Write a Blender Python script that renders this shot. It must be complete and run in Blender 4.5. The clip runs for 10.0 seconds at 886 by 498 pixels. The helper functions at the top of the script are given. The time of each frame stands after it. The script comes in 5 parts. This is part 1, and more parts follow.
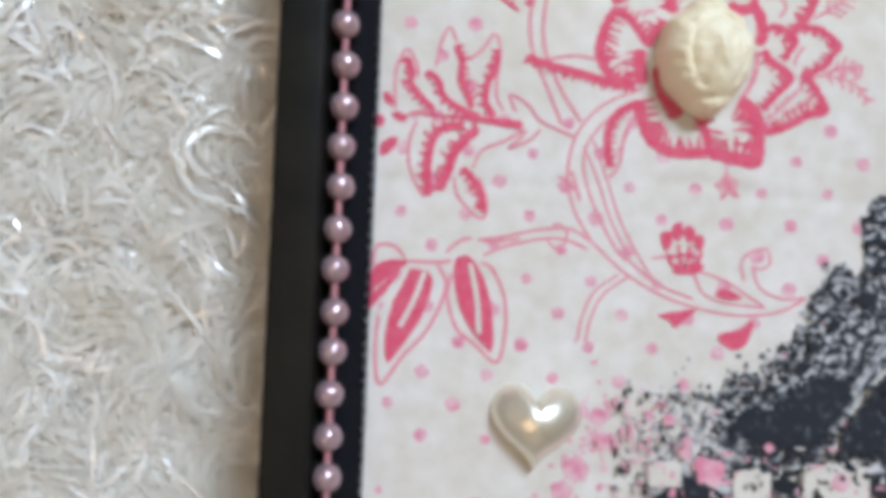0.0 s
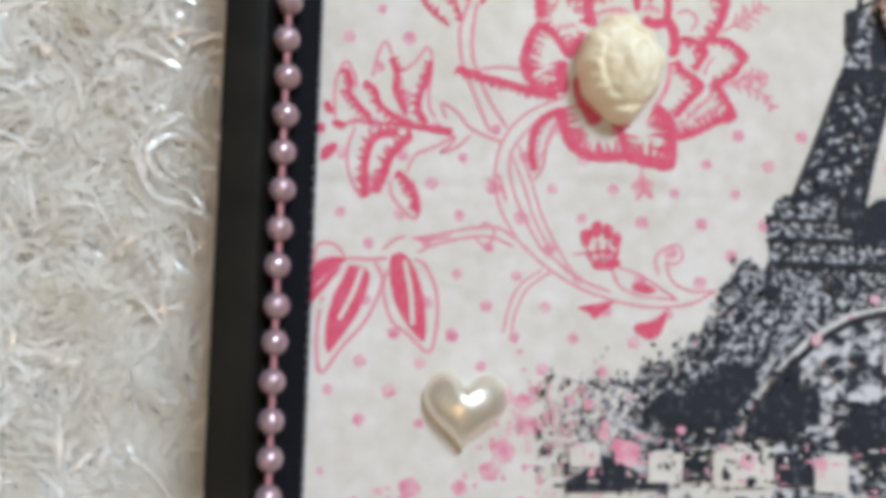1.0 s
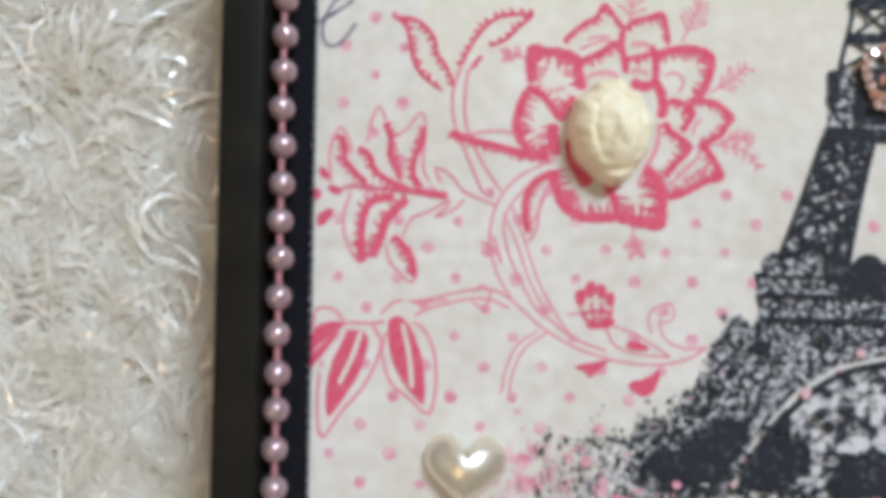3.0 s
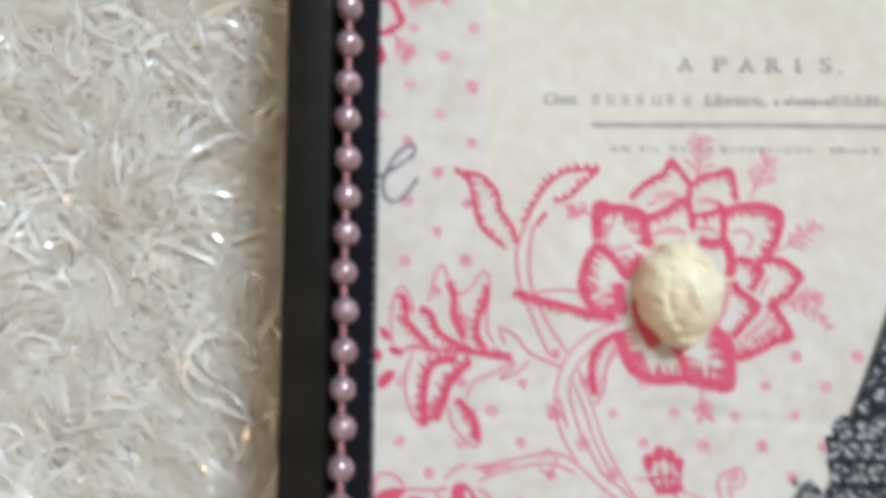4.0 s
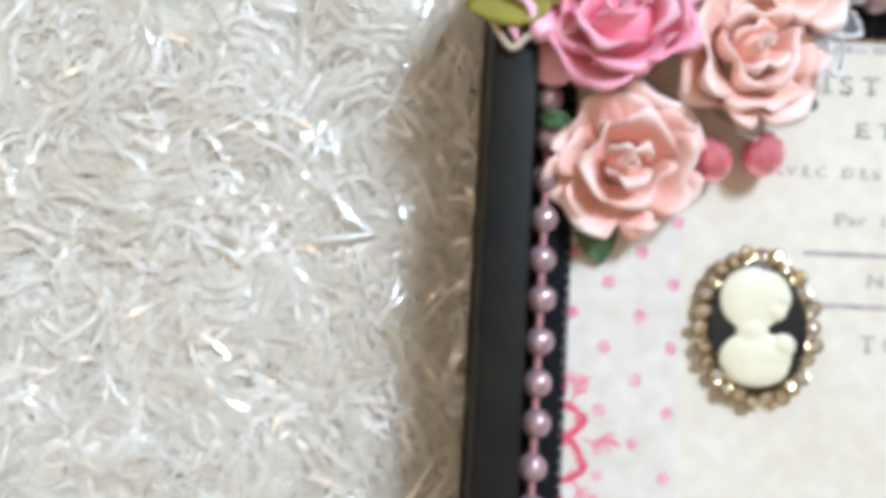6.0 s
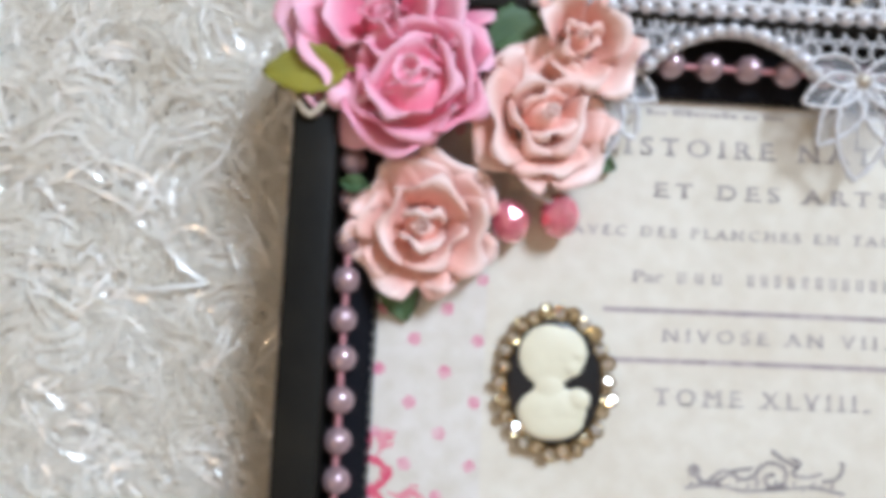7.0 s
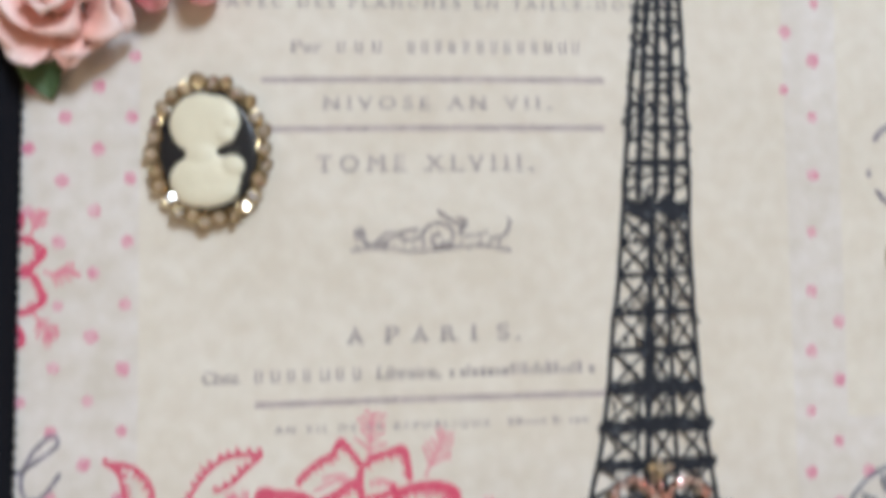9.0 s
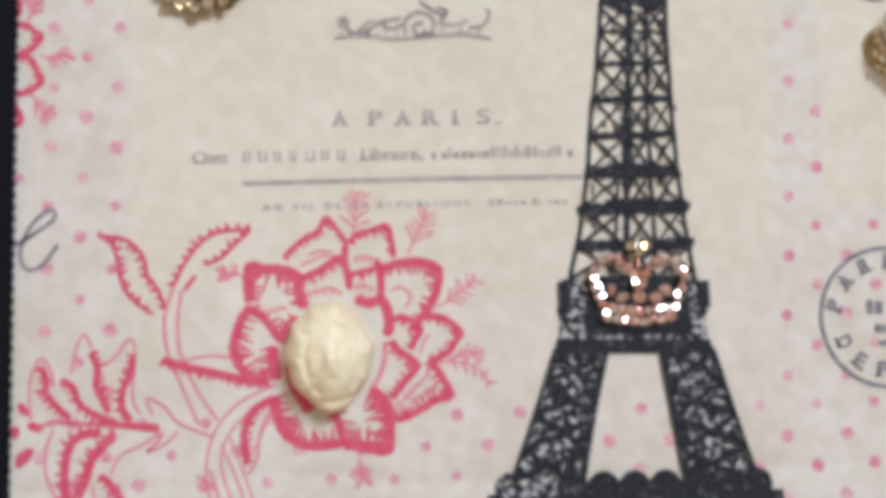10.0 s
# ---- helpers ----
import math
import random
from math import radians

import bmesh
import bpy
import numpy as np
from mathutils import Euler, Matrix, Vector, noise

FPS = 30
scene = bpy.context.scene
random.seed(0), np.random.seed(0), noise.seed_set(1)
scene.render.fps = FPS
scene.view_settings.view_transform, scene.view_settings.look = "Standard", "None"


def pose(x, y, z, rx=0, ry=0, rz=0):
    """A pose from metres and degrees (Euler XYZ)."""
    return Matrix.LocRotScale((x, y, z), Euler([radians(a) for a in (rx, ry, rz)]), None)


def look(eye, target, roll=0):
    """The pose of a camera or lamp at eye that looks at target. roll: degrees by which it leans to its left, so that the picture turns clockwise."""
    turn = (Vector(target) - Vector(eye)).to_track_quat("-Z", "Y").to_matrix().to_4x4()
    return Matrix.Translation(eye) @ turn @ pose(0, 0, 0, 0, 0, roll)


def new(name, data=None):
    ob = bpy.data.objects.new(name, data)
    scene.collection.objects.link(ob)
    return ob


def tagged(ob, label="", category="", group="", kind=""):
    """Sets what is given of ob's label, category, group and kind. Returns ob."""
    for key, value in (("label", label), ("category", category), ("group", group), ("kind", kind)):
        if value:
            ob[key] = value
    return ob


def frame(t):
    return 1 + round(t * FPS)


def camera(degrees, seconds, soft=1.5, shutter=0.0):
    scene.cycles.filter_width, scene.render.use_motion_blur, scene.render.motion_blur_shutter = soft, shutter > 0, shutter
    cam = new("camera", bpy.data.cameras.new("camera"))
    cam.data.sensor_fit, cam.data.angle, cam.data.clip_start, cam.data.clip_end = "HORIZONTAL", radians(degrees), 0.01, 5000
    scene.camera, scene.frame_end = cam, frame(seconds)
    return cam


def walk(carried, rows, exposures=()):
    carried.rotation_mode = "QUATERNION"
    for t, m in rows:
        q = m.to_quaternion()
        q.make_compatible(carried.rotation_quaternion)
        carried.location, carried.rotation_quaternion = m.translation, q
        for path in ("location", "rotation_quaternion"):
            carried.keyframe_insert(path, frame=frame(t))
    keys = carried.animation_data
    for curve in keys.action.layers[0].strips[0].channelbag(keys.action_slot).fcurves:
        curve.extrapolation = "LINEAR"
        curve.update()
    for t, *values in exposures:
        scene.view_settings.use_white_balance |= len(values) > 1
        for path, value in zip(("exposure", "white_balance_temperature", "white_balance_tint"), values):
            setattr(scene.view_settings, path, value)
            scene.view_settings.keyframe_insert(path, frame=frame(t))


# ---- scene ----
cam = camera(63.2, 10.0, soft=6.0, shutter=0.4)
# seconds; x, y, z in millimetres; tilt, lean and turn in degrees (0, 0, 0 looks straight down)
PATH = [
    (0, 8.18, -6.03, 166.97, 2.20, 1.47, 1.73),
    (0.5, 18.60, -10.04, 173.67, 2.48, 1.55, 1.86),
    (1, 21.43, -7.18, 177.03, 2.44, 1.45, 1.47),
    (1.5, 19.74, -4.29, 178.25, 2.34, 0.58, 1.06),
    (2, 19.68, -4.40, 179.65, 3.20, 0.46, 0.74),
    (3.5, 16.25, 18.55, 179.83, 1.99, -0.15, 0.19),
    (4, 3.03, 37.78, 177.12, 2.82, -0.72, 0.30),
    (4.5, -20.58, 66.21, 170.40, 3.42, -1.20, 1.20),
    (5, -37.76, 86.25, 166.67, 4.52, 1.68, 2.10),
    (5.2, -43.52, 93.66, 167.03, 4.47, 2.21, 2.53),
    (6.3, -22.78, 127.41, 169.94, 4.76, -0.96, 2.81),
    (6.5, -16.20, 129.80, 171.22, 5.22, -1.40, 2.73),
    (7, -0.46, 135.47, 173.53, 3.92, -2.18, 2.45),
    (7.5, 23.53, 127.57, 172.07, 5.41, -3.40, 1.42),
    (8, 47.70, 124.53, 170.81, 4.74, -5.01, 0.58),
    (8.5, 57.99, 120.17, 171.54, 4.37, -5.35, -0.09),
    (9, 60.83, 91.37, 173.50, 3.77, -4.65, -1.31),
    (9.2, 63.01, 74.47, 174.33, 3.88, -4.05, -2.00),
    (9.5, 66.35, 58.26, 176.36, 3.06, -3.28, -1.90),
    (10, 66.62, 47.19, 175.39, 3.85, -3.30, -1.71),
]
EXPOSURES = [(t, e - 0.27, k, tint) for t, e, k, tint in (
    (0, 0.10, 5900, 13), (0.5, 0.08, 6050, 13), (2, 0.10, 6100, 12), (3.5, 0.08, 6150, 11), (4.0, 0.10, 6150, 11), (4.5, 0.22, 6200, 11), (5.2, 0.43, 6050, 10),
    (6.3, 0.37, 6000, 13), (7, 0.16, 6000, 14), (7.5, 0.14, 6050, 15), (8, 0.01, 6150, 16), (8.5, -0.02, 6200, 15), (9.0, -0.07, 6350, 15), (9.5, -0.14, 6450, 17), (10, -0.05, 6550, 17))]
walk(cam, [(t, pose(x / 1000, y / 1000, z / 1000, rx, ry, rz)) for t, x, y, z, rx, ry, rz in PATH], EXPOSURES)

# ---- light: a cool window and a warm ceiling lamp ----
world = bpy.data.worlds.new("sky")
scene.world = world
world.use_nodes = True
sky = world.node_tree.nodes.new("ShaderNodeTexSky")
sky.sky_type, sky.sun_disc = "NISHITA", False
sky.sun_elevation, sky.sun_rotation = radians(35), radians(60)
world.node_tree.links.new(sky.outputs[0], world.node_tree.nodes["Background"].inputs[0])
world.node_tree.nodes["Background"].inputs[1].default_value = 0.1

WALL_X = 0.95                      # the wall with the window
WIN_Y, WIN_Z, WIN_W, WIN_H = 1.20, 1.80, 0.62, 0.80


def lamp(name, kind, power, colour, m, **more):
    data = bpy.data.lights.new(name, kind)
    data.energy, data.color = power, colour
    for key, value in more.items():
        if key == "size":
            data.size = value
        elif key == "size_y":
            data.size_y = value
        elif key == "shape":
            data.shape = value
        elif key == "radius":
            data.shadow_soft_size = value
    ob = new(name, data)
    ob.matrix_world = m
    return ob


lamp("window_light", "AREA", 80, (0.74, 0.88, 1.0), look((WALL_X + 0.02, WIN_Y, WIN_Z), (0, 0.1, 0.4)), shape="RECTANGLE", size=WIN_W, size_y=WIN_H)
lamp("ceiling_light", "POINT", 13.0, (1.0, 0.66, 0.36), pose(-0.66, -0.52, 1.66), radius=0.09)


# ---- materials ----
def material(name, colour, rough=0.6, metal=0.0, vary=0.0, scale=200.0, bump=0.0, bump_scale=900.0, sheen=0.0, coat=0.0,
             second=None, random_hue=0.0, specular=0.5):
    """A principled material; vary mixes colour towards second (or a darker tone) by two scales of noise."""
    m = bpy.data.materials.new(name)
    m.use_nodes = True
    nt = m.node_tree
    b = nt.nodes["Principled BSDF"]
    b.inputs["Base Color"].default_value = (*colour, 1)
    b.inputs["Roughness"].default_value = rough
    b.inputs["Metallic"].default_value = metal
    b.inputs["Specular IOR Level"].default_value = specular
    b.inputs["Sheen Weight"].default_value = sheen
    b.inputs["Coat Weight"].default_value = coat
    co = nt.nodes.new("ShaderNodeTexCoord")
    if vary:
        n1 = nt.nodes.new("ShaderNodeTexNoise")
        n1.inputs["Scale"].default_value, n1.inputs["Detail"].default_value = scale, 6
        nt.links.new(co.outputs["Object"], n1.inputs["Vector"])
        ramp = nt.nodes.new("ShaderNodeMapRange")
        ramp.inputs["From Min"].default_value, ramp.inputs["From Max"].default_value = 0.35, 0.65
        ramp.inputs["To Max"].default_value = vary
        nt.links.new(n1.outputs["Fac"], ramp.inputs["Value"])
        mix = nt.nodes.new("ShaderNodeMix")
        mix.data_type = "RGBA"
        mix.inputs[6].default_value = (*colour, 1)
        mix.inputs[7].default_value = (*(second or [c * 0.6 for c in colour]), 1)
        nt.links.new(ramp.outputs[0], mix.inputs[0])
        nt.links.new(mix.outputs[2], b.inputs["Base Color"])
    if random_hue:
        info = nt.nodes.new("ShaderNodeObjectInfo")
        mix2 = nt.nodes.new("ShaderNodeMix")
        mix2.data_type = "RGBA"
        mix2.inputs[6].default_value = (*colour, 1)
        mix2.inputs[7].default_value = (*(second or colour), 1)
        nt.links.new(info.outputs["Random"], mix2.inputs[0])
        nt.links.new(mix2.outputs[2], b.inputs["Base Color"])
    if bump:
        n2 = nt.nodes.new("ShaderNodeTexNoise")
        n2.inputs["Scale"].default_value, n2.inputs["Detail"].default_value = bump_scale, 4
        nt.links.new(co.outputs["Object"], n2.inputs["Vector"])
        bp = nt.nodes.new("ShaderNodeBump")
        bp.inputs["Strength"].default_value, bp.inputs["Distance"].default_value = bump, 0.0005
        nt.links.new(n2.outputs["Fac"], bp.inputs["Height"])
        nt.links.new(bp.outputs[0], b.inputs["Normal"])
    return m


def cloth(name, colour, stain, thread=1.15, fade=None):
    """Plain-weave cotton: two crossed wave patterns for the threads, blotches of stain over them; fade: a tint printed to run out between two heights."""
    m = bpy.data.materials.new(name)
    m.use_nodes = True
    nt = m.node_tree
    b = nt.nodes["Principled BSDF"]
    b.inputs["Roughness"].default_value, b.inputs["Sheen Weight"].default_value = 0.85, 0.15
    co = nt.nodes.new("ShaderNodeTexCoord")
    heights = []
    for axis in ("X", "Y"):
        wave = nt.nodes.new("ShaderNodeTexWave")
        wave.bands_direction = axis
        wave.inputs["Scale"].default_value, wave.inputs["Distortion"].default_value = 1000 / thread, 3.0
        wave.inputs["Detail"].default_value, wave.inputs["Detail Scale"].default_value = 3, 0.25
        nt.links.new(co.outputs["Object"], wave.inputs["Vector"])
        heights.append(wave.outputs["Fac"])
    mul = nt.nodes.new("ShaderNodeMath")
    mul.operation = "ADD"
    for k in (0, 1):
        nt.links.new(heights[k], mul.inputs[k])
    slub = nt.nodes.new("ShaderNodeTexNoise")
    slub.inputs["Scale"].default_value, slub.inputs["Detail"].default_value = 260, 7
    blot = nt.nodes.new("ShaderNodeTexNoise")
    blot.inputs["Scale"].default_value, blot.inputs["Detail"].default_value = 38, 4
    for n in (slub, blot):
        nt.links.new(co.outputs["Object"], n.inputs["Vector"])
    fac = nt.nodes.new("ShaderNodeMath")
    fac.operation = "MULTIPLY_ADD"
    fac.inputs[1].default_value = 1.6
    fac.inputs[2].default_value = -1.1
    nt.links.new(blot.outputs["Fac"], fac.inputs[0])
    fac2 = nt.nodes.new("ShaderNodeMath")
    fac2.operation = "MULTIPLY_ADD"
    fac2.inputs[1].default_value = 1.8
    nt.links.new(slub.outputs["Fac"], fac2.inputs[0])
    nt.links.new(fac.outputs[0], fac2.inputs[2])
    fac2.use_clamp = True
    mix = nt.nodes.new("ShaderNodeMix")
    mix.data_type = "RGBA"
    mix.inputs[6].default_value, mix.inputs[7].default_value = (*colour, 1), (*stain, 1)
    nt.links.new(fac2.outputs[0], mix.inputs[0])
    if fade:
        sep, run, tint = nt.nodes.new("ShaderNodeSeparateXYZ"), nt.nodes.new("ShaderNodeMapRange"), nt.nodes.new("ShaderNodeMix")
        run.inputs["From Min"].default_value, run.inputs["From Max"].default_value = fade
        tint.data_type = "RGBA"
        plain = nt.nodes.new("ShaderNodeMix")
        plain.data_type = "RGBA"
        plain.inputs[6].default_value, plain.inputs[7].default_value = (*WHITE_CLOTH, 1), (*WHITE_STAIN, 1)
        nt.links.new(fac2.outputs[0], plain.inputs[0])
        nt.links.new(plain.outputs[2], tint.inputs[6])
        nt.links.new(co.outputs["Object"], sep.inputs[0])
        nt.links.new(sep.outputs["Y"], run.inputs["Value"])
        nt.links.new(run.outputs[0], tint.inputs[0])
        nt.links.new(mix.outputs[2], tint.inputs[7])
        nt.links.new(tint.outputs[2], b.inputs["Base Color"])
    else:
        nt.links.new(mix.outputs[2], b.inputs["Base Color"])
    bp = nt.nodes.new("ShaderNodeBump")
    bp.inputs["Strength"].default_value, bp.inputs["Distance"].default_value = 0.22, 0.0001
    nt.links.new(mul.outputs[0], bp.inputs["Height"])
    # soft pressed creases across the cloth, over broad slack waves
    place, drift, slack = nt.nodes.new("ShaderNodeSeparateXYZ"), nt.nodes.new("ShaderNodeTexNoise"), nt.nodes.new("ShaderNodeTexNoise")
    drift.inputs["Scale"].default_value, slack.inputs["Scale"].default_value = 25, 55
    for n in (place, drift, slack):
        nt.links.new(co.outputs["Object"], n.inputs[0])
    total = slack.outputs["Fac"]
    for height, depth in CREASES:
        ops = []
        for kind, value in (("MULTIPLY_ADD", 0.008), ("SUBTRACT", height + 0.004), ("DIVIDE", 0.0016), ("POWER", 2.0), ("MULTIPLY", -1.0), ("EXPONENT", 0), ("MULTIPLY_ADD", depth)):
            op = nt.nodes.new("ShaderNodeMath")
            op.operation = kind
            if kind != "EXPONENT":
                op.inputs[1].default_value = value
            if ops:
                nt.links.new(ops[-1].outputs[0], op.inputs[0])
            ops.append(op)
        ops[3].operation, ops[3].inputs[1].default_value = "MULTIPLY", 1.0
        nt.links.new(ops[2].outputs[0], ops[3].inputs[1])
        nt.links.new(drift.outputs["Fac"], ops[0].inputs[0])
        nt.links.new(place.outputs["Y"], ops[0].inputs[2])
        nt.links.new(total, ops[-1].inputs[2])
        total = ops[-1].outputs[0]
    fold = nt.nodes.new("ShaderNodeBump")
    fold.inputs["Strength"].default_value, fold.inputs["Distance"].default_value = 1.0, 0.0006
    nt.links.new(total, fold.inputs["Height"])
    nt.links.new(fold.outputs[0], bp.inputs["Normal"])
    nt.links.new(bp.outputs[0], b.inputs["Normal"])
    return m


def mottled(name, ink, ground, scale, low, high):
    """A worn, speckled ink print: ink broken by noise that lets the cloth's colour through."""
    m = material(name, ink, 0.85, vary=1.0, scale=scale, second=ground)
    for n in m.node_tree.nodes:
        if n.type == "MAP_RANGE":
            n.inputs["From Min"].default_value, n.inputs["From Max"].default_value = low, high
    return m


CREASES = ((0.0121, -0.42), (-0.0170, -0.16))
WHITE_CLOTH = (0.79, 0.755, 0.715)
WHITE_STAIN = (0.66, 0.615, 0.53)
M_cloth = cloth("printed_cotton", WHITE_CLOTH, WHITE_STAIN)
M_page = cloth("cream_printed_cotton", (0.80, 0.762, 0.668), (0.70, 0.645, 0.535), fade=(0.028, 0.066))
M_pink = material("pink_ink", (0.68, 0.075, 0.15), 0.85, vary=0.5, scale=500, second=(0.72, 0.18, 0.25), bump=0.2, bump_scale=1500)
M_pale = material("pale_pink_ink", (0.72, 0.21, 0.28), 0.85, vary=0.8, scale=600, second=(0.74, 0.36, 0.39))
M_spot = material("spot_ink", (0.69, 0.23, 0.33), 0.85, vary=0.95, scale=330, second=(0.76, 0.53, 0.56))
M_black = mottled("black_ink", (0.014, 0.017, 0.024), (0.13, 0.14, 0.16), 700, 0.57, 0.74)
M_speck = mottled("speckled_black_ink", (0.013, 0.016, 0.022), (0.56, 0.56, 0.57), 760, 0.47, 0.63)
M_speck_pale = mottled("worn_black_ink", (0.02, 0.023, 0.03), (0.66, 0.65, 0.65), 420, 0.42, 0.58)
M_thin = mottled("thin_black_ink", (0.10, 0.10, 0.11), (0.62, 0.60, 0.59), 420, 0.40, 0.60)
M_grey = material("grey_ink", (0.25, 0.22, 0.22), 0.85, vary=0.9, scale=420, second=(0.54, 0.49, 0.45))
M_grey_faint = material("faint_grey_ink", (0.33, 0.29, 0.285), 0.85, vary=0.9, scale=330, second=(0.58, 0.53, 0.48))
M_rule = material("rule_ink", (0.36, 0.30, 0.30), 0.85, vary=0.9, scale=420, second=(0.54, 0.47, 0.45))
M_script = material("script_ink", (0.16, 0.14, 0.18), 0.85, vary=0.7, scale=500, second=(0.40, 0.36, 0.40))
M_stamp = material("postmark_ink", (0.13, 0.14, 0.18), 0.85, vary=0.7, scale=500, second=(0.35, 0.36, 0.40))
M_rim = material("black_painted_wood", (0.010, 0.0095, 0.008), 0.5, vary=0.7, scale=90, second=(0.018, 0.016, 0.012), bump=0.25, bump_scale=500, specular=0.12)
M_ribbon = material("black_velvet", (0.006, 0.006, 0.009), 0.9, bump=0.9, bump_scale=1400, sheen=0.03, specular=0.2)
M_board = material("black_board", (0.03, 0.03, 0.032), 0.7, vary=0.4, scale=100)
M_pearl = material("lilac_pearl", (0.45, 0.31, 0.34), 0.13, metal=0.5, vary=0.5, scale=160, second=(0.48, 0.35, 0.37), coat=0.9)
M_string = material("pink_cord", (0.55, 0.24, 0.26), 0.6, vary=0.5, scale=900)
M_heart = material("pearl_lacquer", (0.90, 0.855, 0.72), 0.37, metal=0.85, vary=0.4, scale=60, second=(0.82, 0.79, 0.69))
M_cab = material("ivory_resin", (0.90, 0.82, 0.60), 0.42, vary=0.6, scale=180, second=(0.84, 0.70, 0.44), bump=0.3, bump_scale=500)
M_cameo = material("cream_resin", (0.80, 0.76, 0.58), 0.45, vary=0.5, scale=200, second=(0.70, 0.65, 0.47), bump=0.3, bump_scale=450)
M_onyx = material("black_resin", (0.012, 0.013, 0.016), 0.22, vary=0.3, scale=150)
M_gold = material("gilt_metal", (0.44, 0.34, 0.19), 0.24, metal=1.0, vary=0.5, scale=300, second=(0.45, 0.32, 0.14))
M_stone = material("clear_rhinestone", (0.90, 0.74, 0.46), 0.06, metal=0.9, random_hue=1, second=(0.84, 0.86, 0.90), coat=0.6)
M_rosestone = material("rose_rhinestone", (0.93, 0.50, 0.44), 0.06, metal=0.85, random_hue=1, second=(0.96, 0.90, 0.89), coat=0.6)
M_rosegold = material("rose_gilt_metal", (0.66, 0.36, 0.31), 0.25, metal=0.95, vary=0.5, scale=300)
M_gem = material("pink_glass_bead", (0.92, 0.17, 0.29), 0.08, metal=0.55, vary=0.9, scale=160, second=(0.98, 0.48, 0.48), coat=1.0)
M_wire = material("pale_wire", (0.55, 0.48, 0.38), 0.4, metal=0.5, vary=0.5, scale=400)
M_lace_thread = material("white_lace_thread", (0.80, 0.80, 0.82), 0.55, vary=0.4, scale=900, bump=0.5, bump_scale=1600, sheen=0.3)
M_lace_bead = material("white_pearl_bead", (0.80, 0.80, 0.84), 0.15, metal=0.25, vary=0.3, scale=200, coat=0.8)
M_rose = material("pink_paper_petal", (0.88, 0.20, 0.34), 0.48, vary=0.8, scale=75, second=(0.94, 0.42, 0.52), bump=0.9, bump_scale=170, sheen=0.3)
M_salmon = material("salmon_satin_petal", (0.87, 0.41, 0.32), 0.46, vary=0.9, scale=80, second=(0.95, 0.64, 0.57), bump=0.9, bump_scale=170, sheen=0.3)
for _m, _edge, _from in ((M_rose, (0.96, 0.58, 0.70), 0.0068), (M_salmon, (0.97, 0.83, 0.79), 0.0055)):
    # satin highlight painted into the colour: petals run paler towards their rolled edge
    _nt = _m.node_tree
    _b = _nt.nodes["Principled BSDF"]
    _was = _b.inputs["Base Color"].links[0].from_socket
    _co, _sep, _run, _mix = (_nt.nodes.new("ShaderNode" + k) for k in ("TexCoord", "SeparateXYZ", "MapRange", "Mix"))
    _run.inputs["From Min"].default_value, _run.inputs["From Max"].default_value, _run.inputs["To Max"].default_value = _from, _from + 0.0045, 0.85
    _mix.data_type = "RGBA"
    _mix.inputs[7].default_value = (*_edge, 1)
    _nt.links.new(_co.outputs["Object"], _sep.inputs[0])
    _nt.links.new(_sep.outputs["Z"], _run.inputs["Value"])
    _nt.links.new(_run.outputs[0], _mix.inputs[0])
    _nt.links.new(_was, _mix.inputs[6])
    _nt.links.new(_mix.outputs[2], _b.inputs["Base Color"])
M_leaf = material("green_fabric_leaf", (0.05, 0.11, 0.045), 0.6, vary=0.7, scale=120, second=(0.10, 0.16, 0.06), bump=0.4, bump_scale=400)
M_olive = material("olive_fabric_leaf", (0.30, 0.26, 0.02), 0.6, vary=0.6, scale=120, second=(0.20, 0.20, 0.02), bump=0.4, bump_scale=400)
M_cord = material("cream_twine", (0.62, 0.53, 0.40), 0.8, vary=0.6, scale=700, bump=0.5)
M_fur = material("cream_fur_fibre", (0.955, 0.93, 0.87), 0.34, vary=0.9, scale=60, second=(0.88, 0.82, 0.71), specular=0.8, coat=0.3)
_nt = M_fur.node_tree                       # fibres let light through
_tr, _mx = _nt.nodes.new("ShaderNodeBsdfTranslucent"), _nt.nodes.new("ShaderNodeMixShader")
_tr.inputs["Color"].default_value = (0.94, 0.915, 0.865, 1)
_mx.inputs[0].default_value = 0.5
_nt.links.new(_nt.nodes["Principled BSDF"].outputs[0], _mx.inputs[1])
_nt.links.new(_tr.outputs[0], _mx.inputs[2])
_nt.links.new(_mx.outputs[0], _nt.nodes["Material Output"].inputs[0])
M_fur_gloss = material("glossy_fur_strand", (0.97, 0.95, 0.91), 0.28, metal=0.22, vary=0.5, scale=80, second=(0.95, 0.90, 0.80), coat=0.6)
M_pile = material("fur_backing", (0.85, 0.82, 0.75), 0.9, vary=0.8, scale=120, bump=0.8, bump_scale=500)
M_wall = material("painted_plaster", (0.74, 0.68, 0.58), 0.8, vary=0.3, scale=3, bump=0.2, bump_scale=60)
M_floor = material("floor_boards", (0.30, 0.20, 0.12), 0.5, vary=0.6, scale=8)

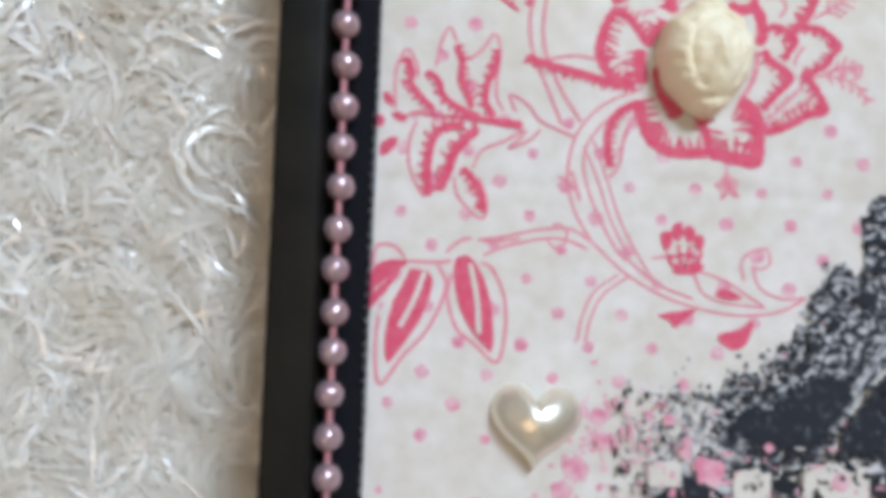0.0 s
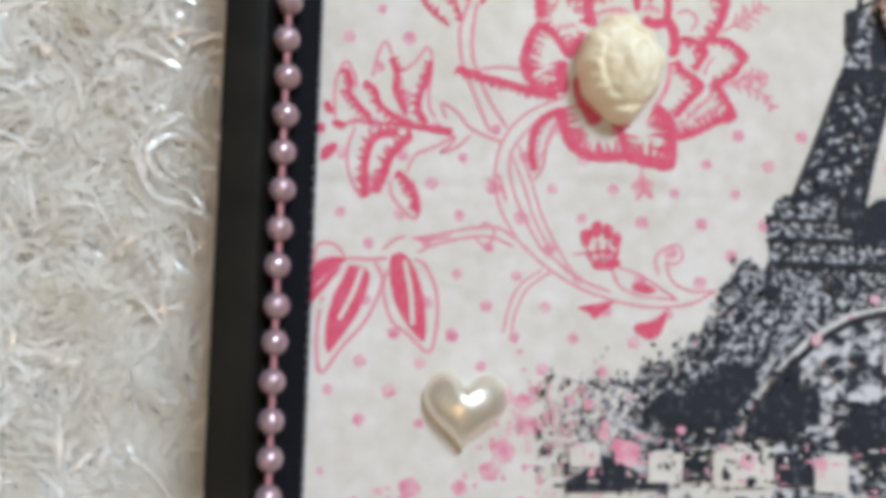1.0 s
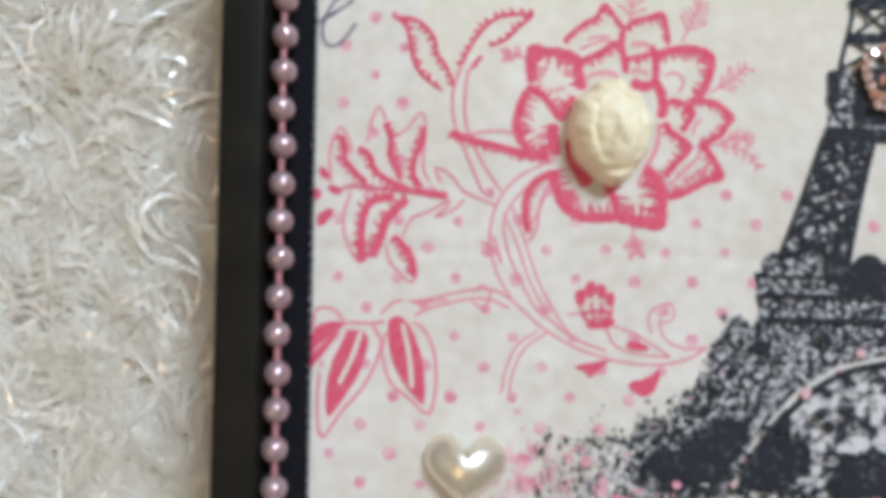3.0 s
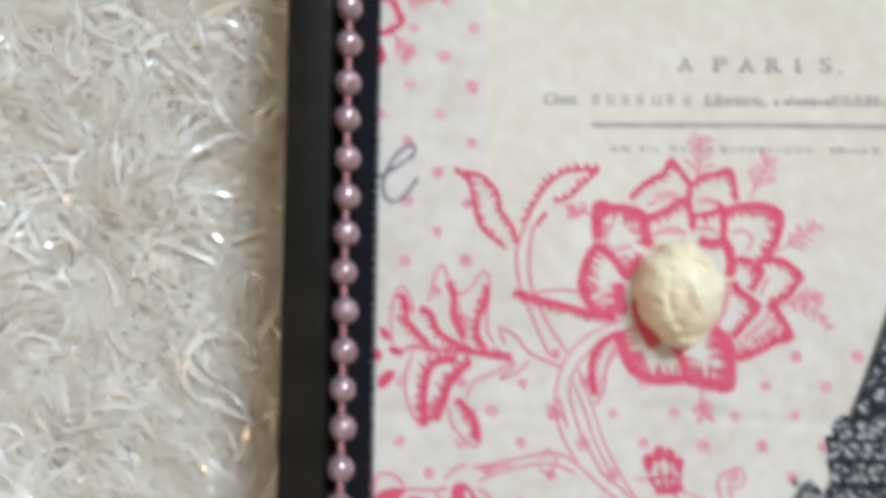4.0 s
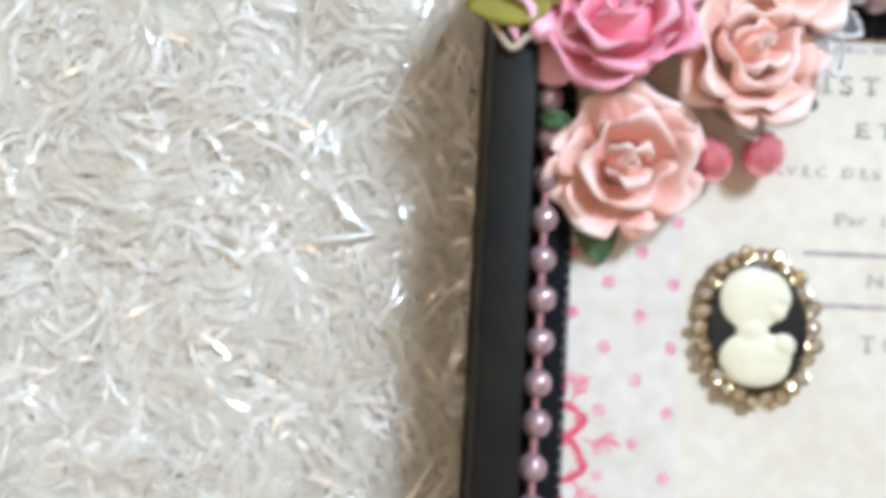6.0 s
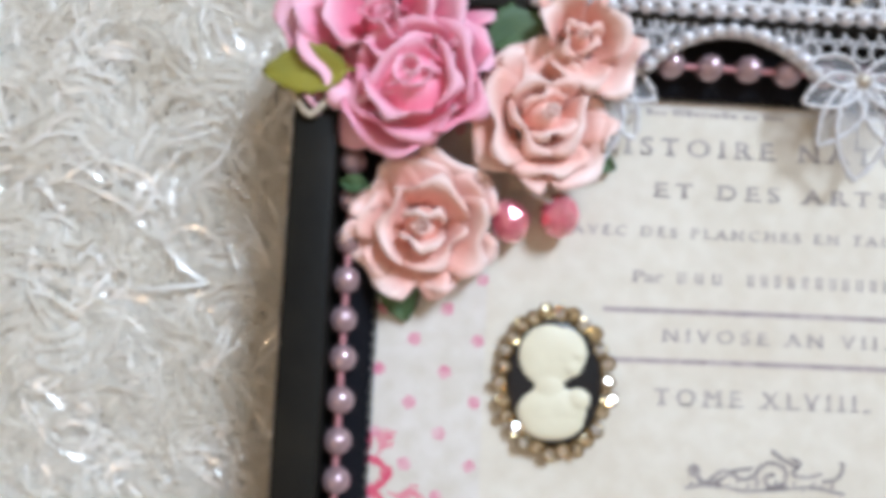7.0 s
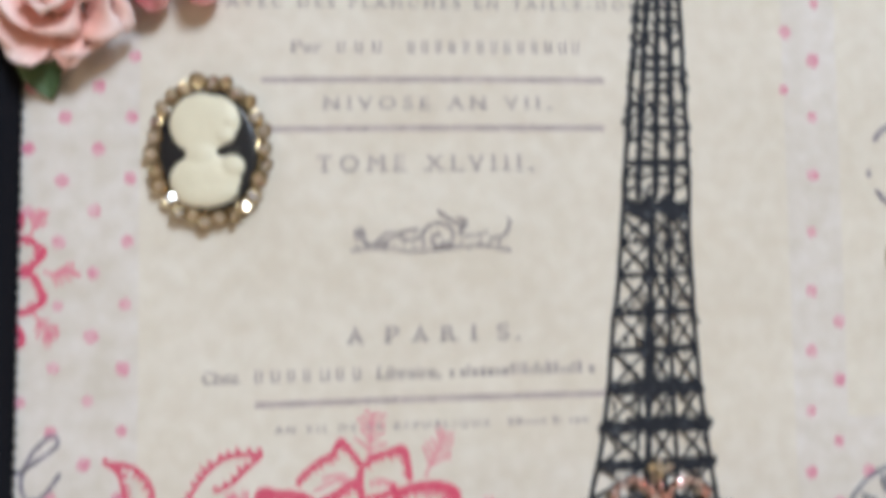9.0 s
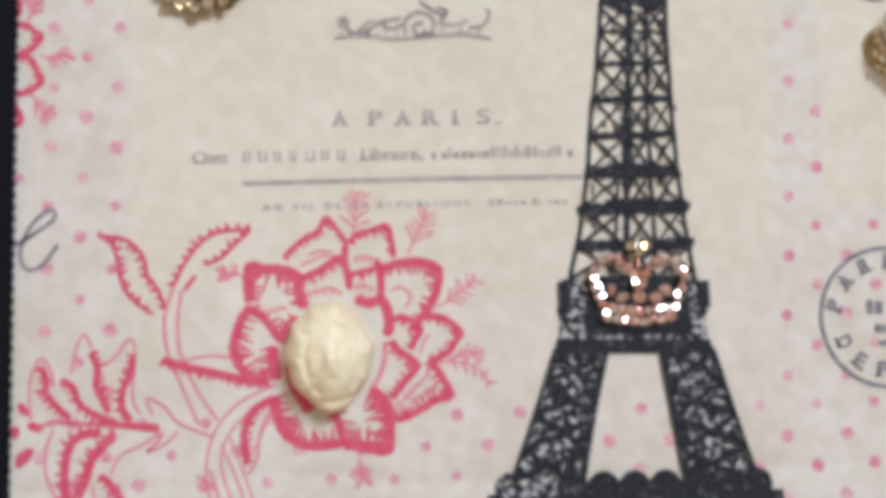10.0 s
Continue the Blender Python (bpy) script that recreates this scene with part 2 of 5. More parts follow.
# organza: thin, mostly see-through gauze
M_gauze = bpy.data.materials.new("sheer_organza")
M_gauze.use_nodes = True
_nt = M_gauze.node_tree
_b = _nt.nodes["Principled BSDF"]
_b.inputs["Base Color"].default_value = (0.78, 0.78, 0.80, 1)
_b.inputs["Roughness"].default_value = 0.4
_co, _n = _nt.nodes.new("ShaderNodeTexCoord"), _nt.nodes.new("ShaderNodeTexNoise")
_n.inputs["Scale"].default_value = 700
_r = _nt.nodes.new("ShaderNodeMapRange")
_r.inputs["To Min"].default_value, _r.inputs["To Max"].default_value = 0.06, 0.30
_nt.links.new(_co.outputs["Object"], _n.inputs["Vector"])
_nt.links.new(_n.outputs["Fac"], _r.inputs["Value"])
_nt.links.new(_r.outputs[0], _b.inputs["Alpha"])


# ---- building helpers; lengths in millimetres ----
MM = 0.001
FZ = 30.0                                    # height of the printed cotton over the rug's backing
TURN = -0.454                                # the frame's turn against the print
FRAME = pose(0, 0, 0, 0, 0, TURN)


def thing(name, label, category, group="", kind="", at=(0, 0, 0), turn=0.0):
    ob = new(name)
    ob.matrix_world = pose(at[0] * MM, at[1] * MM, at[2] * MM, 0, 0, turn)
    ob.empty_display_size = 0.005
    return tagged(ob, label, category, group, kind)


def mesh_ob(name, verts, faces, mat, parent=None, label="", smooth=True, m=None):
    me = bpy.data.meshes.new(name)
    me.from_pydata([tuple(c * MM for c in v) for v in verts], [], faces)
    me.materials.append(mat)
    if smooth:
        me.polygons.foreach_set("use_smooth", [True] * len(me.polygons))
    me.update()
    ob = new(name, me)
    if parent:
        ob.parent = parent
    if m is not None:
        ob.matrix_local = m
    if label:
        ob["label"] = label
    return ob


def part(name, bm, mat, parent, label="", smooth=True, m=None):
    """One bmesh, in millimetres, as ONE mesh object under a thing or a part."""
    bmesh.ops.scale(bm, vec=(MM, MM, MM), verts=bm.verts)
    bmesh.ops.recalc_face_normals(bm, faces=bm.faces)
    me = bpy.data.meshes.new(name)
    bm.to_mesh(me)
    bm.free()
    me.materials.append(mat)
    if smooth:
        me.polygons.foreach_set("use_smooth", [True] * len(me.polygons))
    ob = new(name, me)
    if parent:
        ob.parent = parent
    if m is not None:
        ob.matrix_local = m
    if label:
        ob["label"] = label
    return ob


def shared(name, me, parent, m):
    ob = new(name, me)
    ob.parent = parent
    ob.matrix_local = m
    return ob


def slab(x0, x1, y0, y1, z0, z1, bevel=0.0):
    bm = bmesh.new()
    bmesh.ops.create_cube(bm, size=1, matrix=Matrix.Translation(((x0 + x1) / 2, (y0 + y1) / 2, (z0 + z1) / 2)) @ Matrix.Diagonal((x1 - x0, y1 - y0, z1 - z0, 1)))
    if bevel:
        bmesh.ops.bevel(bm, geom=bm.edges[:], offset=bevel, segments=3, profile=0.5, affect="EDGES")
    return bm


def smooth_line(pts, step=0.6, closed=False):
    """Catmull-Rom through the points, sampled about every step."""
    P = [np.array(p, float) for p in pts]
    if len(P) == 2:
        n = max(2, int(np.linalg.norm(P[1] - P[0]) / step) + 1)
        return [P[0] + (P[1] - P[0]) * k / (n - 1) for k in range(n)]
    Q = [P[-1], *P, P[0], P[1]] if closed else [2 * P[0] - P[1], *P, 2 * P[-1] - P[-2]]
    out = []
    for i in range(1, len(Q) - 2):
        a, b, c, d = Q[i - 1 : i + 3]
        n = max(2, int(np.linalg.norm(c - b) / step))
        for k in range(n):
            t = k / n
            out.append(0.5 * (2 * b + (c - a) * t + (2 * a - 5 * b + 4 * c - d) * t * t + (3 * b - a - 3 * c + d) * t ** 3))
    if not closed:
        out.append(P[-1])
    return out


def tube(pts, radius, sides=6, closed=False, flat=1.0):
    """Vertices and faces of a round cord along 3D points; radius may be a function of 0..1."""
    P = [Vector(p) for p in pts]
    verts, faces, n = [], [], len(P)
    for i, p in enumerate(P):
        t = (P[(i + 1) % n] - P[i - 1]) if closed or 0 < i < n - 1 else (P[1] - P[0] if i == 0 else P[-1] - P[-2])
        t.normalize()
        a = t.cross(Vector((0, 0, 1)))
        if a.length < 1e-4:
            a = t.cross(Vector((1, 0, 0)))
        a.normalize()
        b = t.cross(a)
        r = radius(i / max(1, n - 1)) if callable(radius) else radius
        for k in range(sides):
            w = 2 * math.pi * k / sides
            verts.append(p + a * math.cos(w) * r + b * math.sin(w) * r * flat)
    for i in range(n if closed else n - 1):
        for k in range(sides):
            j = (i + 1) % n
            faces.append((i * sides + k, i * sides + (k + 1) % sides, j * sides + (k + 1) % sides, j * sides + k))
    if not closed:
        faces += [tuple(range(sides))[::-1], tuple(range((n - 1) * sides, n * sides))]
    return verts, faces


def join(pieces):
    verts, faces = [], []
    for v, f in pieces:
        o = len(verts)
        verts += [tuple(x) for x in v]
        faces += [tuple(i + o for i in q) for q in f]
    return verts, faces


class Print:
    """A flat motif printed on the cotton: strokes, fills and spots, each a hair above the last."""

    def __init__(self, base=0.06, climb=0.0008):
        self.verts, self.faces, self.base, self.climb, self.count = [], [], base, climb, 0

    def z(self):
        self.count += 1
        return FZ + self.base + self.climb * self.count

    def stroke(self, width, pts, teeth=0, taper=False, step=0.5):
        """A line of ink; teeth: saw teeth along its left (-1) or right (1) edge, with both ends drawn out."""
        line, z, o = smooth_line(pts, 0.28 if teeth else step), self.z(), len(self.verts)
        n, phase = len(line), random.random()
        for i, p in enumerate(line):
            d = line[min(i + 1, n - 1)] - line[max(i - 1, 0)]
            d = d / (np.linalg.norm(d) + 1e-9)
            a = np.array((-d[1], d[0]))
            w = width / 2 * (1.25 if width < 0.7 else 1.0) * (1 + 0.10 * math.sin(i * 1.7 + n))
            if taper:
                w *= 1.05 - i / n
            left, right = w, w
            if teeth:
                phase += 0.28 / random.uniform(1.3, 1.9)
                ends = min(1.0, 0.25 + 2.2 * min(i, n - 1 - i) / n)
                w *= 1.25
                tooth = (1.0 - phase % 1.0) * (0.4 + 0.75 * width)
                left, right = (w * ends * random.uniform(0.75, 1.05) for _ in (0, 1))
                left, right = (left, right + tooth * ends - 0.2) if teeth > 0 else (left + tooth * ends - 0.2, right)
            end = 0.45 if i in (0, n - 1) else 1.0
            self.verts += [(*(p + a * left * end), z), (*(p - a * right * end), z)]
            if i:
                k = o + 2 * i
                self.faces.append((k - 2, k - 1, k + 1, k))

    def petal(self, width, pts, side=1, tooth=2.0, gap=1.15):
        """A petal's edge: a heavy line with slanting, pointed teeth of ink on its left (-1) or right (1)."""
        width *= 1.08
        self.stroke(width, pts)
        line = smooth_line(pts, 0.25)
        run, due, n = 0.0, 0.3, len(line)
        for i in range(1, n):
            d = line[i] - line[i - 1]
            step = np.linalg.norm(d)
            run += step
            if run < due or step < 1e-6:
                continue
            due = run + gap * random.uniform(0.75, 1.3)
            d = d / step
            a = np.array((d[1], -d[0])) * side
            root = line[i] + a * width * 0.2
            swell = 0.55 + 0.45 * math.sin(math.pi * i / n)
            tip = root + (a + d * random.uniform(-0.5, 0.3)) * (1.15 * tooth * swell * random.uniform(0.6, 1.2) + width * 0.35)
            h, o, z = gap * random.uniform(0.36, 0.5), len(self.verts), self.z()
            self.verts += [(*(root - d * h), z), (*(root + d * h), z), (*(tip + d * 0.14), z), (*(tip - d * 0.14), z)]
            self.faces.append((o, o + 1, o + 2, o + 3))

    def fleck(self, x, y, r, squash=1.0):
        """A torn spot of ink."""
        o, z, n = len(self.verts), self.z(), random.choice((5, 6, 7))
        turn = random.random() * 6
        for k in range(n):
            q = r * random.uniform(0.45, 1.35)
            w = turn + 2 * math.pi * k / n
            self.verts.append((x + q * math.cos(w), y + q * math.sin(w) * squash, z))
        self.faces.append(tuple(range(o, o + n)))

    def fill(self, pts, ragged=0.12):
        line, z, o = smooth_line(pts, 0.5, True), self.z(), len(self.verts)
        mid = sum(line) / len(line)
        self.verts.append((*mid, z))
        for p in line:
            q = p + (p - mid) / (np.linalg.norm(p - mid) + 1e-6) * ragged * random.uniform(-1, 1)
            self.verts.append((*q, z))
        n = len(line)
        self.faces += [(o, o + 1 + i, o + 1 + (i + 1) % n) for i in range(n)]

    def poly(self, pts):
        o, z = len(self.verts), self.z()
        self.verts += [(x, y, z) for x, y in pts]
        self.faces.append(tuple(range(o, o + len(pts))))

    def dot(self, x, y, r, sides=14):
        o, z, k0 = len(self.verts), self.z(), random.random() * 6
        self.verts.append((x, y, z))
        for k in range(sides):
            a, q = 2 * math.pi * k / sides, r * (1 + 0.10 * math.sin(k0 + 2.0 * k) + random.uniform(-0.06, 0.06))
            self.verts.append((x + q * math.cos(a), y + q * math.sin(a), z))
        self.faces += [(o, o + 1 + k, o + 1 + (k + 1) % sides) for k in range(sides)]

    def put(self, name, mat, parent, label=""):
        return mesh_ob(name, self.verts, self.faces, mat, parent, label, smooth=False)


# ---- the room round it ----
def room_slab(name, x0, x1, y0, y1, z0, z1, mat, label, category):
    bm = slab(x0 * 1000, x1 * 1000, y0 * 1000, y1 * 1000, z0 * 1000, z1 * 1000)
    return tagged(part(name, bm, mat, None, smooth=False), label, category, kind="structure")


room_slab("floor", -2.2, WALL_X, -2.0, 2.2, -0.06, -0.012, M_floor, "brown boarded floor under the rug", "floor")
room_slab("ceiling", -2.3, WALL_X + 0.1, -2.1, 2.3, 2.4, 2.5, M_wall, "plain greyish ceiling", "ceiling")
room_slab("wall_west", -2.3, -2.2, -2.0, 2.2, -0.012, 2.4, M_wall, "plain greyish plaster wall", "wall")
room_slab("wall_south", -2.3, WALL_X + 0.1, -2.1, -2.0, -0.012, 2.4, M_wall, "plain greyish plaster wall", "wall")
room_slab("wall_north", -2.3, WALL_X + 0.1, 2.2, 2.3, -0.012, 2.4, M_wall, "plain greyish plaster wall", "wall")
y0, y1, z0, z1 = WIN_Y - WIN_W / 2, WIN_Y + WIN_W / 2, WIN_Z - WIN_H / 2, WIN_Z + WIN_H / 2
east = tagged(new("wall_east"), "greyish plaster wall with a window opening", "wall", kind="structure")
for a, b, c, d in ((-2.0, y0, -0.012, 2.4), (y1, 2.2, -0.012, 2.4), (y0, y1, -0.012, z0), (y0, y1, z1, 2.4)):
    part("wall_section", slab(WALL_X * 1000, WALL_X * 1000 + 100, a * 1000, b * 1000, c * 1000, d * 1000), M_wall, east, smooth=False)

# ---- the rug of cream faux fur ----
rug = thing("fur_rug", "cream long-pile faux fur rug with glossy strands", "rug")
part("backing", slab(-330, 420, -320, 400, -12, 0, 2), M_pile, rug, "woven backing")


def fur(name, locks, per_lock, x0, x1, y0, y1, width, seed, hole=None, spread=2.4, mat=M_fur, long=(9, 19), edge=False):
    """Locks of curved, flattened strands: each lock leans along a swirling field and draws together towards its tip."""
    rng = np.random.default_rng(seed)
    lx, ly = rng.uniform(x0, x1, locks), rng.uniform(y0, y1, locks)
    if hole:
        keep = ~((lx > hole[0]) & (lx < hole[1]) & (ly > hole[2]) & (ly < hole[3]))
        lx, ly = lx[keep], ly[keep]
    field = (np.sin(lx * 0.11 + 1.3 * np.sin(ly * 0.07)) + np.cos(ly * 0.13 - 1.7 * np.sin(lx * 0.09 + 2)) + 0.8 * np.sin((lx + ly) * 0.23)) * 1.3
    own = lambda v, s: np.repeat(v, per_lock) + rng.normal(0, s, len(v) * per_lock)
    n = len(lx) * per_lock
    lean = own(field + rng.normal(0, 0.65, len(lx)) + 0.7, 0.20)
    length = own(rng.uniform(*long, len(lx)), 1.2)
    rise = np.clip(own(rng.uniform(0.25, 1.0, len(lx)), 0.08), 0.1, 1.1)
    curl = own(rng.normal(0, 1.45, len(lx)), 0.2)
    x, y = own(lx, 0.0) + rng.normal(0, spread, n), own(ly, 0.0) + rng.normal(0, spread, n)
    gx, gy = np.repeat(lx, per_lock) - x, np.repeat(ly, per_lock) - y
    wide = width * rng.uniform(0.45, 1.4, n)
    twist = rng.uniform(-0.45, 0.45, n)
    seg = 5
    V = np.zeros((n, seg + 1, 2, 3), np.float32)
    px, py, pz = x.copy(), y.copy(), np.zeros(n)
    for k in range(seg + 1):
        t = k / seg
        draw = 0.75 * t * t
        a = lean + curl * t * 1.4
        climb = np.clip(1.15 - 1.5 * t * (1.5 - 0.5 * rise), -0.2, 1.1)
        if k:
            flat_step = np.sqrt(np.clip(1 - np.clip(climb, -1, 0.95) ** 2, 0.05, 1))
            px, py = px + np.cos(a) * flat_step * length / seg, py + np.sin(a) * flat_step * length / seg
            pz = pz + np.clip(climb, -1, 0.95) * length / seg
        w = wide * (1.0 if k == 0 else 1.05 - 0.8 * t ** 2.5) / 2
        sx, sy, sz = -np.sin(a) * np.cos(twist), np.cos(a) * np.cos(twist), np.sin(twist)
        for s, q in ((0, 1), (1, -1)):
            V[:, k, s, 0], V[:, k, s, 1], V[:, k, s, 2] = px + gx * draw + q * sx * w, py + gy * draw + q * sy * w, np.maximum(pz + q * sz * w, 0.2)
    if edge:                               # strands that meet the frame's side stand against it
        V[..., 0] = np.minimum(V[..., 0], -26.9 + 0.0079 * V[..., 1])
    base = (np.arange(n) * (seg + 1) * 2)[:, None, None]
    quad = np.array([[2 * k, 2 * k + 1, 2 * k + 3, 2 * k + 2] for k in range(seg)])[None]
    F = (base + quad).reshape(-1, 4)
    me = bpy.data.meshes.new(name)
    me.vertices.add(n * (seg + 1) * 2)
    me.vertices.foreach_set("co", (V * MM).ravel())
    me.loops.add(F.size)
    me.loops.foreach_set("vertex_index", F.ravel().astype(np.int32))
    me.polygons.add(len(F))
    me.polygons.foreach_set("loop_start", (np.arange(len(F)) * 4).astype(np.int32))
    me.polygons.foreach_set("use_smooth", np.ones(len(F), bool))
    me.update(calc_edges=True)
    me.materials.append(mat)
    ob = new(name, me)
    ob.parent = rug
    ob["kind"] = "stuff"
    return ob


fur("pile", 7000, 14, -215, -27, -120, 260, 0.66, 1, edge=True)
fur("glossy_pile", 4200, 3, -215, -27, -120, 260, 1.05, 7, spread=3.0, mat=M_fur_gloss, edge=True)
fur("pile", 900, 14, -50, -28, -120, 260, 0.50, 11, long=(14, 27), edge=True)
fur("glossy_pile", 620, 3, -46, -28, -120, 260, 0.85, 12, spread=3.0, mat=M_fur_gloss, long=(14, 27), edge=True)
fur("pile", 2600, 10, -325, 415, -315, 395, 1.4, 2, hole=(-215, 245, -160, 260), spread=4)

# ---- the decorated frame ----
U0, U1, V0, V1 = -26.3, 238.0, -150.0, 200.0        # outer edges
RIM, RZ = 8.5, 40.0                                  # width and height of its rim
album = thing("picture_frame", "black wooden frame holding pink and black printed cotton, lying on fur", "frame", turn=TURN)
part("back_board", slab(U0 + 1.5, U1 - 1.5, V0 + 1.5, V1 - 1.5, 3, FZ - 1.2), M_board, album)
for a, b, c, d in ((U0, U0 + RIM, V0, V1), (U1 - RIM, U1, V0, V1), (U0 + RIM, U1 - RIM, V1 - RIM, V1), (U0 + RIM, U1 - RIM, V0, V0 + RIM)):
    part("rim", slab(a, b, c, d, 3.2, RZ, 0.7), M_rim, album, "black satin-painted rim")
# the ledge of velvet ribbon inside the rim, with a picot edge
RW = 8.3


def ribbon(length, width):
    """A ribbon along +y from the origin, its free edge (+x) beaded with tiny loops."""
    pieces = []
    n = int(length / 1.15)
    verts, faces = [], []
    for i in range(n + 1):
        y = length * i / n
        w = width + 0.45 * (1 if i % 2 else -1) + random.uniform(-0.1, 0.1)
        verts += [(0, y, 0), (0, y, 1.6), (width * 0.5, y, 1.8), (w, y, 1.4), (w, y, 0)]
        if i:
            o = 5 * i
            faces += [(o - 5 + k, o + k, o + k + 1, o - 4 + k) for k in range(4)]
    pieces.append((verts, faces))
    for i in range(n):
        y = length * (i + 0.5) / n
        ring = [(width + 0.15 + 0.38 * math.cos(w), y + 0.42 * math.sin(w), 1.1) for w in (0, 1.257, 2.513, 3.77, 5.027)]
        pieces.append(tube(ring, 0.22, 4, True))
    return join(pieces)


v, f = ribbon(V1 - V0 - 2 * RIM, RW)
mesh_ob("velvet_ribbon", v, f, M_ribbon, album, "black velvet ribbon", m=pose((U0 + RIM) * MM, (V0 + RIM) * MM, FZ * MM))
mesh_ob("velvet_ribbon", v, f, M_ribbon, album, "black velvet ribbon", m=pose((U1 - RIM) * MM, (V1 - RIM) * MM, FZ * MM, 0, 0, 180))
v, f = ribbon(U1 - U0 - 2 * RIM - 2 * RW - 1, 12.8)
mesh_ob("velvet_ribbon", v, f, M_ribbon, album, "black velvet ribbon", m=pose((U0 + RIM + RW + 0.5) * MM, (V1 - RIM) * MM, FZ * MM, 0, 0, -90))
mesh_ob("velvet_ribbon", v, f, M_ribbon, album, "black velvet ribbon", m=pose((U1 - RIM - RW - 0.5) * MM, (V0 + RIM) * MM, FZ * MM, 0, 0, 90))

# ---- the printed cotton, with its motifs lying on it ----
panel = part("cotton_panel", slab(U0 + RIM + 0.2, U1 - RIM - 0.2, V0 + RIM + 0.2, V1 - RIM - 0.2, FZ - 1.2, FZ), M_cloth, album,
             "white cotton printed with flowers, a tower and old lettering", smooth=False)
flat = new("print_layer")
flat.parent = album
flat.matrix_local = pose(0, 0, 0, 0, 0, -TURN)


def cream_sheet(name, pts, base, mat):
    pr = Print(base)
    pr.poly(pts)
    return pr.put(name, mat, flat)


cream_sheet("page_print", [(13.4, 33), (13.9, 176), (146.4, 176), (144.0, 33)], 0.02, M_page)
cream_sheet("page_print", [(156, 64.5), (158.5, 176), (229, 176), (229, 64.5)], 0.02, M_page)

# the polka dots: a diamond lattice, left out where the pages lie
spots = Print(0.045, 0.0)
for i in range(-3, 37):
    for j in range(-24, 29):
        if (i + j) % 2:
            continue
        x = 5.33 + 6.319 * i + 0.180 * j + 0.0088 * i * j + random.uniform(-0.25, 0.25)
        y = 109.27 + -0.025 * i + 6.064 * j + 0.0031 * i * j + random.uniform(-0.25, 0.25)
        on_page = 12.8 < x < 145.5 and y > 29 or x > 156.0 and y > 63
        if not on_page and -8.2 < x < 228 and -140 < y < 176:
            spots.dot(x, y, random.uniform(1.0, 1.45))
spots.put("spot_print", M_spot, flat, "pink polka dots")["kind"] = "stuff"

blossom = Print(0.09, 0.0003)
blossom.petal(2.0, [(36.6, 47.0), (36.3, 50.8), (36.7, 54.2), (39.4, 53.6), (42.6, 53.4), (45.7, 52.2), (46.3, 49.4), (47.3, 45.5)], 1, 2.6)
blossom.petal(1.7, [(36.9, 46.5), (34.8, 43.7), (33.6, 40.1), (33.3, 37.1), (34.7, 34.2), (36.7, 32.1), (39.7, 31.3)], -1, 2.4)
blossom.petal(1.5, [(36.5, 45.8), (39.4, 43.7), (41.2, 41.3), (42.6, 39.5), (44.0, 42.1), (45.9, 44.0)], -1, 1.6)
blossom.petal(2.3, [(41.5, 31.6), (41.2, 34.2), (40.9, 36.4), (41.2, 38.4)], -1, 2.2)
blossom.petal(1.0, [(43.3, 55.6), (45.0, 57.5), (47.9, 59.8), (50.3, 61.0), (51.9, 63.6), (54.1, 61.0), (56.2, 58.1)], 1, 0.9)
blossom.petal(1.1, [(56.4, 58.3), (58.0, 60.2), (60.9, 60.8), (63.9, 61.7), (64.8, 59.1), (65.3, 55.2)], 1, 0.9)
blossom.stroke(1.5, [(55.7, 58.1), (55.4, 55.1), (55.9, 52.1), (56.4, 49.0)])
blossom.petal(1.4, [(46.5, 51.3), (48.6, 52.3), (50.9, 53.3), (53.2, 54.9), (55.4, 55.7)], 1, 1.3)
blossom.petal(1.1, [(56.4, 52.1), (59.0, 52.6), (61.1, 53.1), (62.5, 54.0)], 1, 1.1)
blossom.stroke(1.6, [(61.6, 55.2), (62.4, 52.4), (62.6, 49.5), (62.3, 46.9)])
blossom.petal(1.7, [(62.8, 53.0), (65.6, 53.9), (68.6, 54.3), (71.6, 54.0), (74.2, 52.5), (73.9, 49.1), (72.5, 45.6), (71.1, 43.8), (69.9, 42.2)], 1, 1.7)
blossom.stroke(2.2, [(57.4, 47.3), (60.1, 46.3), (62.5, 46.8), (63.7, 44.8), (64.1, 41.7), (63.3, 39.6)])
blossom.petal(1.3, [(65.4, 43.5), (68.4, 42.6), (70.3, 40.7), (69.0, 38.5), (68.1, 36.7)], 1, 1.3)
blossom.petal(1.2, [(71.5, 43.0), (74.3, 43.1), (76.6, 41.7), (78.5, 39.6), (77.3, 38.3), (76.0, 36.1), (73.3, 34.7), (71.4, 33.6)], 1, 1.1)
blossom.petal(1.4, [(64.3, 38.8), (65.6, 36.8), (67.8, 35.2), (69.5, 33.6), (68.3, 31.9), (66.5, 30.1), (64.2, 27.1)], 1, 1.2)
blossom.petal(1.4, [(72.1, 34.6), (73.5, 32.4), (74.9, 30.1), (76.0, 27.3), (72.9, 26.5), (70.1, 24.9), (67.6, 23.7), (64.8, 22.9)], 1, 1.5)
blossom.petal(2.1, [(59.8, 28.9), (61.9, 27.7), (63.4, 25.4), (63.6, 21.4), (63.2, 17.3), (60.3, 17.6), (57.6, 18.2), (54.3, 18.8)], 1, 3.0)
blossom.petal(1.5, [(54.3, 18.8), (53.8, 22.0), (52.9, 24.6), (51.5, 25.8)], 1, 2.0)
blossom.petal(1.8, [(41.1, 28.6), (41.5, 25.4), (42.7, 21.9), (44.8, 19.8), (48.3, 18.6), (54.3, 18.8)], -1, 2.4)
